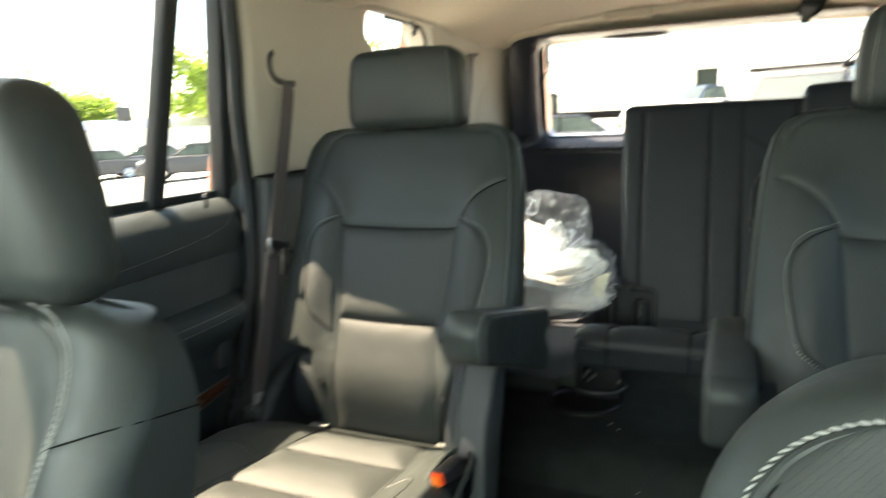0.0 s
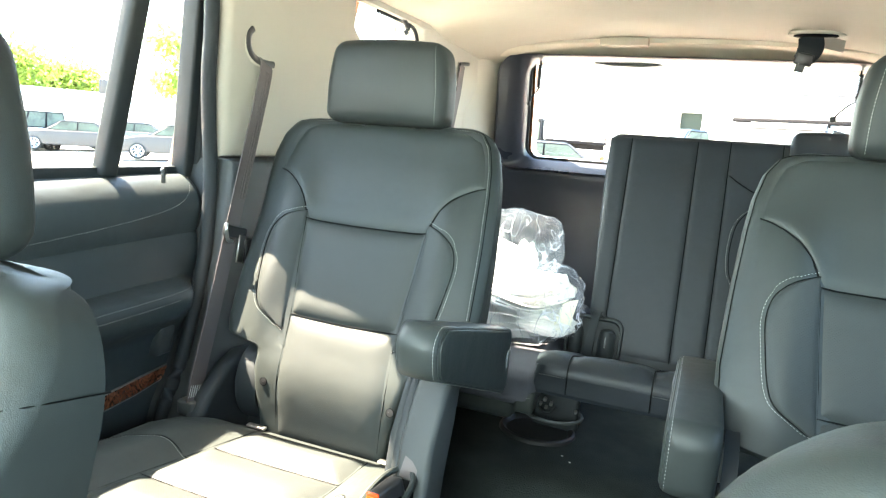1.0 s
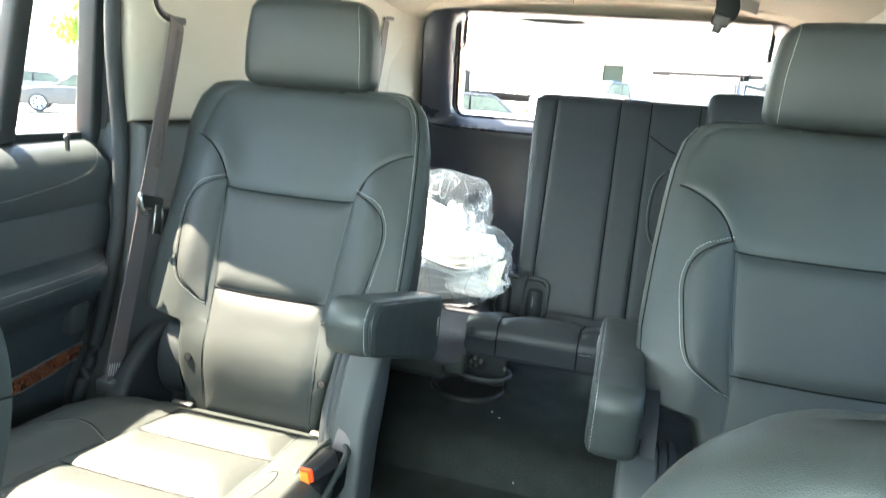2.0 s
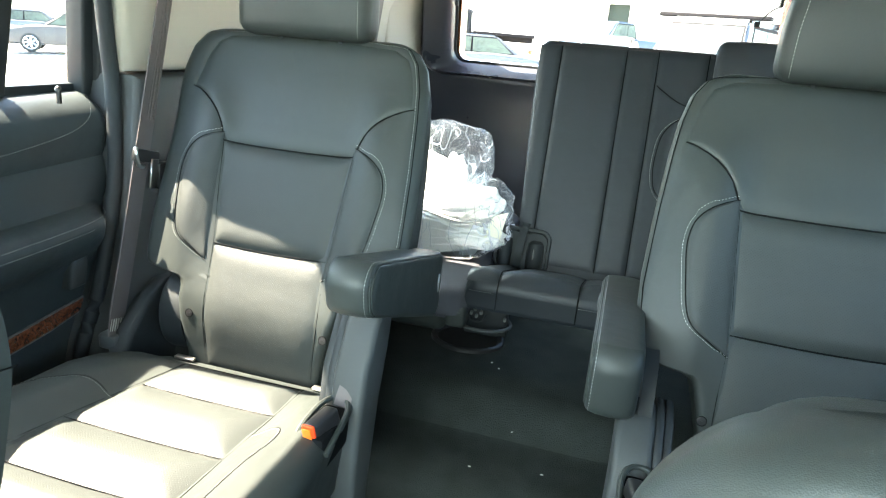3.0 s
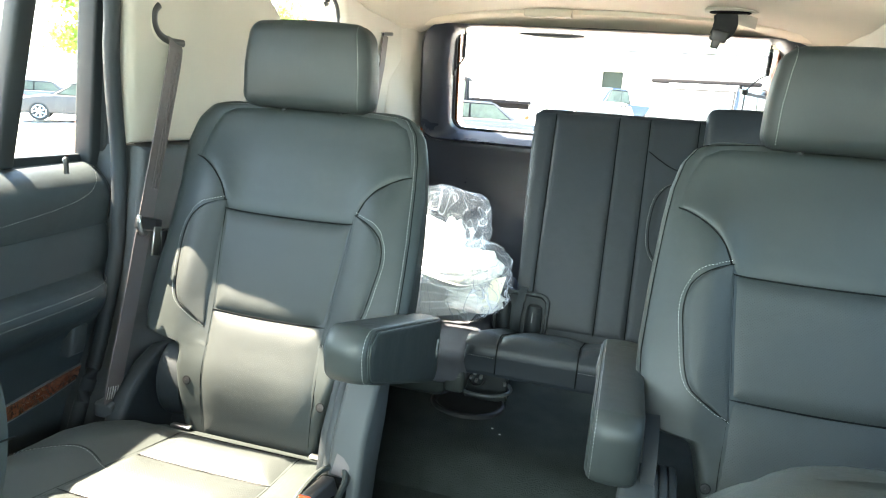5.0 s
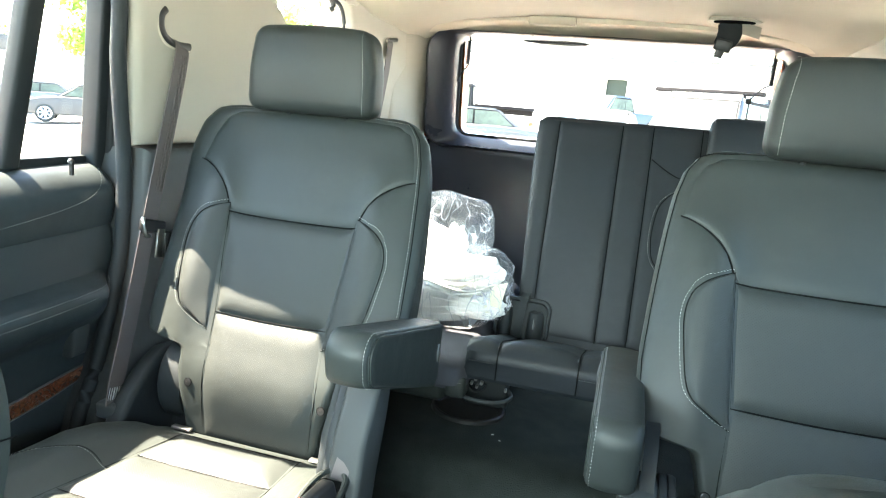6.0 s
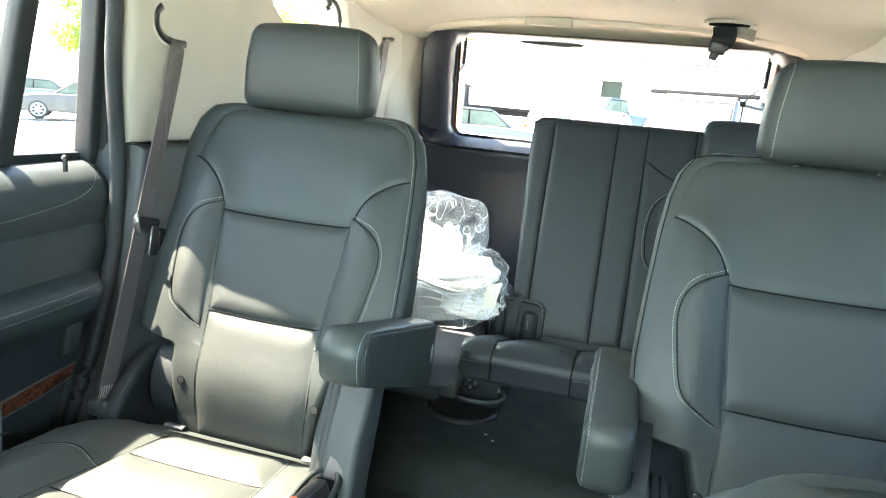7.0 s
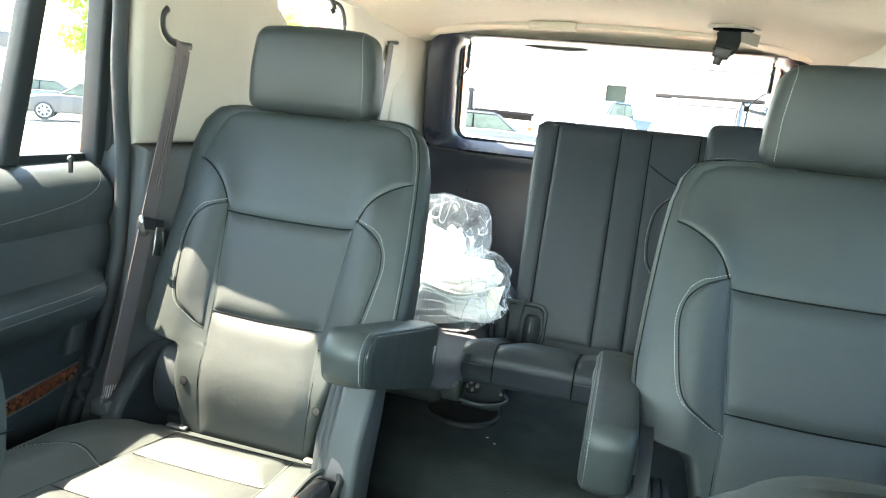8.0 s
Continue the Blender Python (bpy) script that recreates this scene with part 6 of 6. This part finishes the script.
def car(kind, label, material, x, y, deg, extra=None):
    z = ground_z(x, y)
    c = thing({"pickup": "pickup_truck", "flatbed": "flatbed_truck"}.get(kind, "parked_car"), label, "truck" if kind in ("pickup", "flatbed") else "car", group="parked cars", m=pose(x, y, z, 0, 0, deg))
    S = SHAPES[kind]
    bm = prism(S["body"], "y", -0.9, 0.9, 0.09, 3)
    body = part("body", bm, material, c)
    x0, x1, t0, t1, zb, zt = S["cab"]
    cab = bmesh.new()
    hb, ht = 0.80, 0.64
    low = [(x0, -hb, zb - 0.06), (x1, -hb, zb - 0.06), (x1, hb, zb - 0.06), (x0, hb, zb - 0.06)]
    top = [(t0, -ht, zt), (t1, -ht, zt), (t1, ht, zt), (t0, ht, zt)]
    fill(cab, [low, top])
    bmesh.ops.recalc_face_normals(cab, faces=cab.faces)
    bmesh.ops.bevel(cab, geom=cab.edges[:], offset=0.07, segments=3, affect="EDGES")
    part("cabin", cab, material, c)

    def on_side(u, k, s, out=0.012):
        a, b = x0 + (t0 - x0) * k, x1 + (t1 - x1) * k
        return (a + (b - a) * u, s * (hb + (ht - hb) * k + out), zb - 0.06 + (zt - zb + 0.06) * k)

    cuts = [0.07] + [(p - x0) / (x1 - x0) for p in S["posts"]] + [0.93]
    for s in (-1, 1):
        for a, b in zip(cuts, cuts[1:]):
            q = bmesh.new()
            f, g = ([on_side(m, k, s, d) for m, k in ((a - 0.008, 0.10), (b + 0.008, 0.10), (b + 0.004, 0.90), (a - 0.004, 0.90))] for d in (0.006, -0.04))
            fill(q, [g, f])
            bmesh.ops.recalc_face_normals(q, faces=q.faces)
            part("window_trim", q, RACK, c, smooth=False)
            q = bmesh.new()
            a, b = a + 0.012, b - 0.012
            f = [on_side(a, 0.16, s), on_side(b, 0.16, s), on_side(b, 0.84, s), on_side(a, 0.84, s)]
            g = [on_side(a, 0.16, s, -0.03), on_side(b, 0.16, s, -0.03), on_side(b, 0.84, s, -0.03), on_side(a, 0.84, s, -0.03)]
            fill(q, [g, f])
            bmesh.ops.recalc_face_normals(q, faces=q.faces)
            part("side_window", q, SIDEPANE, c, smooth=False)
    for e0, e1, sg in ((x0, t0, -1), (x1, t1, 1)):
        q = bmesh.new()
        f = []
        for k, in ((0.16,), (0.86,)):
            xx = e0 + (e1 - e0) * k + sg * 0.014
            hw = (hb + (ht - hb) * k) - 0.1
            zz = zb - 0.06 + (zt - zb + 0.06) * k
            f.append([(xx, -hw, zz), (xx, hw, zz), (xx - sg * 0.04, hw, zz), (xx - sg * 0.04, -hw, zz)])
        fill(q, f)
        bmesh.ops.recalc_face_normals(q, faces=q.faces)
        part("windscreen", q, PALEPANE, c, smooth=False)
        q, f = bmesh.new(), []
        for k in (0.135, 0.885):
            xx = e0 + (e1 - e0) * k + sg * 0.008
            hw = (hb + (ht - hb) * k) - 0.08
            zz = zb - 0.06 + (zt - zb + 0.06) * k
            f.append([(xx, -hw, zz), (xx, hw, zz), (xx - sg * 0.04, hw, zz), (xx - sg * 0.04, -hw, zz)])
        fill(q, f)
        bmesh.ops.recalc_face_normals(q, faces=q.faces)
        part("windscreen_trim", q, RACK, c, smooth=False)
    for wx in S["wheels"]:
        for s in (-1, 1):
            w = bmesh.new()
            rad = 0.33 if kind == "sedan" else 0.38
            rows = [[(wx + r * math.cos(a), s * d, rad + r * math.sin(a)) for a in np.linspace(0, 2 * math.pi, 24, endpoint=False)] for r, d in ((rad * 0.6, 0.68), (rad * 0.93, 0.70), (rad, 0.74), (rad, 0.86), (rad * 0.93, 0.905), (rad * 0.68, 0.91))]
            fill(w, rows)
            bmesh.ops.recalc_face_normals(w, faces=w.faces)
            wheel = part("wheel", w, RUBBER, c, "black tyre")
            rim = bmesh.new()
            for k in range(7):
                a = 2 * math.pi * k / 7
                tube([(wx, s * 0.915, rad), (wx + rad * 0.64 * math.cos(a), s * 0.913, rad + rad * 0.64 * math.sin(a))], 0.032, 6, rim)
            ring = [(wx + rad * 0.66 * math.cos(a), s * 0.912, rad + rad * 0.66 * math.sin(a)) for a in np.linspace(0, 2 * math.pi, 25)]
            tube(ring, 0.02, 6, rim)
            part("rim", rim, CHROME, wheel, "bright spoked rim")
    ends = [p[0] for p in S["body"]]
    fx, bx = max(ends), min(ends)
    for s in (-0.62, 0.62):
        bx = -2.97 if kind == "flatbed" else bx
        part("headlight", box(fx - 0.32, fx - 0.10, s - 0.17, s + 0.17, 0.66, 0.80, 0.04), CHROME, c, "clear headlight")
        part("tail_light", box(bx + 0.02, bx + 0.16, s - 0.15, s + 0.15, 0.72, 0.86, 0.03), RED, c, "red tail light")
    if extra:
        extra(c, S)
    return c


def rack(c, S):
    x0, x1, t0, t1, zb, zt = S["cab"]
    for xx in (t0 + 0.35, t1 - 0.15):
        part("roof_bar", box(xx - 0.09, xx + 0.09, -0.88, 0.88, zt - 0.02, zt + 0.05, 0.02), RACK, c, "black roof rack bar")
        for s in (-0.55, 0.55):
            part("rack_foot", box(xx - 0.04, xx + 0.04, s - 0.04, s + 0.04, zt - 0.06, zt - 0.01, 0.01), RACK, c)
    part("aerial", tube([(t0 + 0.1, 0.1, zt), (t0 - 0.05, 0.1, zt + 0.14)], 0.015, 6), RACK, c)


def flatbed(c, S):
    part("bed_rail", box(-2.95, -0.85, -0.95, 0.95, 1.26, 1.36, 0.01), RACK, c, "dark flat load bed")
    part("chassis", box(-2.9, -0.8, -0.45, 0.45, 1.08, 1.26, 0.02), RACK, c, "dark steel chassis under the bed")
    for k in range(5):
        part("stake", box(-2.93 + 0.5 * k, -2.88 + 0.5 * k, -0.95, -0.90, 1.355, 1.44 + 0.14 * (k == 0), 0.008), RACK, c)


SILVER, WHITE_P, BLACK_P = paint("silver_paint", (0.10, 0.102, 0.105)), paint("white_paint", (0.75, 0.75, 0.74), 0.3, 0.0), paint("black_paint", (0.024, 0.024, 0.025), 0.6, 0.0, 0.0)
BLUE_P, RED_P, GREY_P = paint("blue_paint", (0.05, 0.075, 0.11), 0.4, 0.0, 0.2), paint("red_paint", (0.25, 0.02, 0.015), 0.4, 0.0, 0.2), paint("dark_grey_paint", (0.060, 0.061, 0.064), 0.45, 0.0, 0.2)

# behind the tailgate
car("sedan", "silver sedan parked behind the vehicle", SILVER, -4.75, 18.6, 206)
car("flatbed", "dark flatbed truck parked before the building", BLACK_P, -6.55, 24.9, 187, flatbed)
car("suv", "silver utility vehicle with a black roof rack", SILVER, 1.25, 12.6, -112, rack)
car("pickup", "blue pickup truck parked by the building", BLUE_P, -1.15, 35.0, 222)
car("sedan", "white sedan parked before the blue pickup", WHITE_P, -0.72, 21.5, 84)
car("sedan", "red sedan parked near the flatbed", RED_P, -9.4, 26.0, 150)

# the row seen through the side window, at a bearing and distance from the vehicle
ROW = [(43.0, 29, "sedan", GREY_P, "dark grey"), (46.8, 37, "sedan", SILVER, "silver"), (50.6, 36, "sedan", GREY_P, "dark grey"), (54.4, 37, "suv", WHITE_P, "white"),
       (58.0, 36, "sedan", BLACK_P, "black"), (61.6, 37, "sedan", SILVER, "silver"), (65.2, 36, "sedan", WHITE_P, "white"), (69.0, 37, "suv", GREY_P, "dark grey")]
for k, (az, far, kind, tone, word) in enumerate(ROW):
    car(kind, f"{word} {'sedan' if kind == 'sedan' else 'utility vehicle'} parked in a long row", tone, -far * math.sin(radians(az)), far * math.cos(radians(az)), 223 + (az - 46) * 0.8 + (22 if k > 2 else 0))


# pale building with a flat parapet and a dark door
def building():
    b = thing("building", "long pale stucco building with a flat roof", "building", m=pose(-1.38, 40, 0, 0, 0, -9))
    q = bmesh.new()
    for x0, x1, z0, z1 in ((-26, -0.6, -1.6, 4.5), (0.6, 40, -1.6, 4.5), (-0.6, 0.6, 3.42, 4.5), (-0.6, 0.6, -1.6, 0.9)):
        box(x0, x1, 0, 0.4, z0, z1, 0, 1, q)
    part("wall", q, STUCCO, b, smooth=False)
    part("door", box(-0.65, 0.65, 0.3, 0.36, 0.8, 3.5, 0), DARKPANE, b, "dark glazed opening", smooth=False)
    part("coping", box(-26.1, 40.1, -0.06, 0.5, 4.5, 4.58, 0.02), GREY_P, b, "dark metal coping")
    part("roof", box(-26, 40, 0.4, 18, 4.3, 4.42, 0), STUCCO, b, smooth=False)
    for x in (-26, 39.6):
        part("wall", box(x, x + 0.4, 0.4, 18, -1.6, 4.5, 0), STUCCO, b, smooth=False)
    part("wall", box(-26, 40, 17.6, 18, -1.6, 4.5, 0), STUCCO, b, smooth=False)


building()


def tree(x, y, height, spread, seed):
    rnd = random.Random(seed)
    z = ground_z(x, y)
    t = thing("tree", "leafy green tree at the edge of the lot", "tree", group="trees by the lot", m=pose(x, y, z))
    bm = bmesh.new()
    tube([(0, 0, -0.2), (0.05, 0.02, height * 0.25), (0.0, 0.1, height * 0.55), (0.1, 0.1, height * 0.85)], 0.16, 8, bm)
    tips = []
    for k in range(9):
        a, h = rnd.random() * 6.28, height * (0.3 + 0.5 * rnd.random())
        e = Vector((math.cos(a) * spread * (0.5 + 0.4 * rnd.random()), math.sin(a) * spread * (0.5 + 0.4 * rnd.random()), h + height * 0.18))
        tube([(0.03, 0.05, h), tuple(Vector((0.03, 0.05, h)).lerp(e, 0.5) + Vector((0, 0, 0.2))), tuple(e)], 0.05, 6, bm)
        tips.append(e)
    part("trunk", bm, BARK, t)
    vs, fs = [], []
    for k in range(3200):
        c = rnd.choice(tips) if rnd.random() < 0.75 else Vector((0, 0, height * 0.8))
        d = Vector((rnd.gauss(0, 1), rnd.gauss(0, 1), rnd.gauss(0, 0.8))) * spread * 0.27
        p = c + d
        r = 0.12 + 0.16 * rnd.random()
        u = Vector((rnd.gauss(0, 1), rnd.gauss(0, 1), rnd.gauss(0, 1))).normalized()
        w = u.orthogonal().normalized()
        n = len(vs)
        vs += [p + u * r, p + w * r * 0.6, p - u * r, p - w * r * 0.6]
        fs.append((n, n + 1, n + 2, n + 3))
    me = bpy.data.meshes.new("crown")
    me.from_pydata([tuple(v) for v in vs], [], fs)
    me.materials.append(LEAF)
    ob = new("crown", me)
    ob.parent = t
    tagged(ob, kind="stuff")


def shed():
    b = thing("storage_building", "long low white storage building behind the parked row", "building", (-46, 40, -1.2), m=pose(-45, 37, ground_z(-45, 37), 0, 0, 48))
    part("wall", box(-14, 16, -0.2, 6, -0.5, 2.7, 0), WHITE_P, b, smooth=False)
    part("roof", prism([(-0.5, 2.7), (6.3, 2.7), (2.9, 3.5)], "x", -14.3, 16.3), SILVER, b, smooth=False)
    for k in range(6):
        part("shutter_door", box(-12 + 4.6 * k, -9 + 4.6 * k, -0.26, -0.18, -0.3, 2.2, 0.02), STUCCO, b)


shed()
tree(-58, 36, 7.0, 3.2, 1)
tree(-60, 43, 7.0, 3.4, 2)
tree(-47.0, 51.5, 9.0, 3.2, 3)
tree(-52, 58, 8.0, 3.6, 4)
tree(-40, 72, 11.0, 4.5, 5)
tree(-60, 48, 6.0, 3.2, 6)

# a sign on a post beyond the row
sg = thing("sign", "dark blank sign board on a post", "sign", (-44, 39, -0.62))
part("post", tube([(-44, 39, -0.62), (-44, 39, 3.2)], 0.06), GREYPLASTIC, sg)
part("board", box(-44.05, -43.95, 38.3, 39.7, 2.3, 3.4, 0.02), GREY_P, sg)
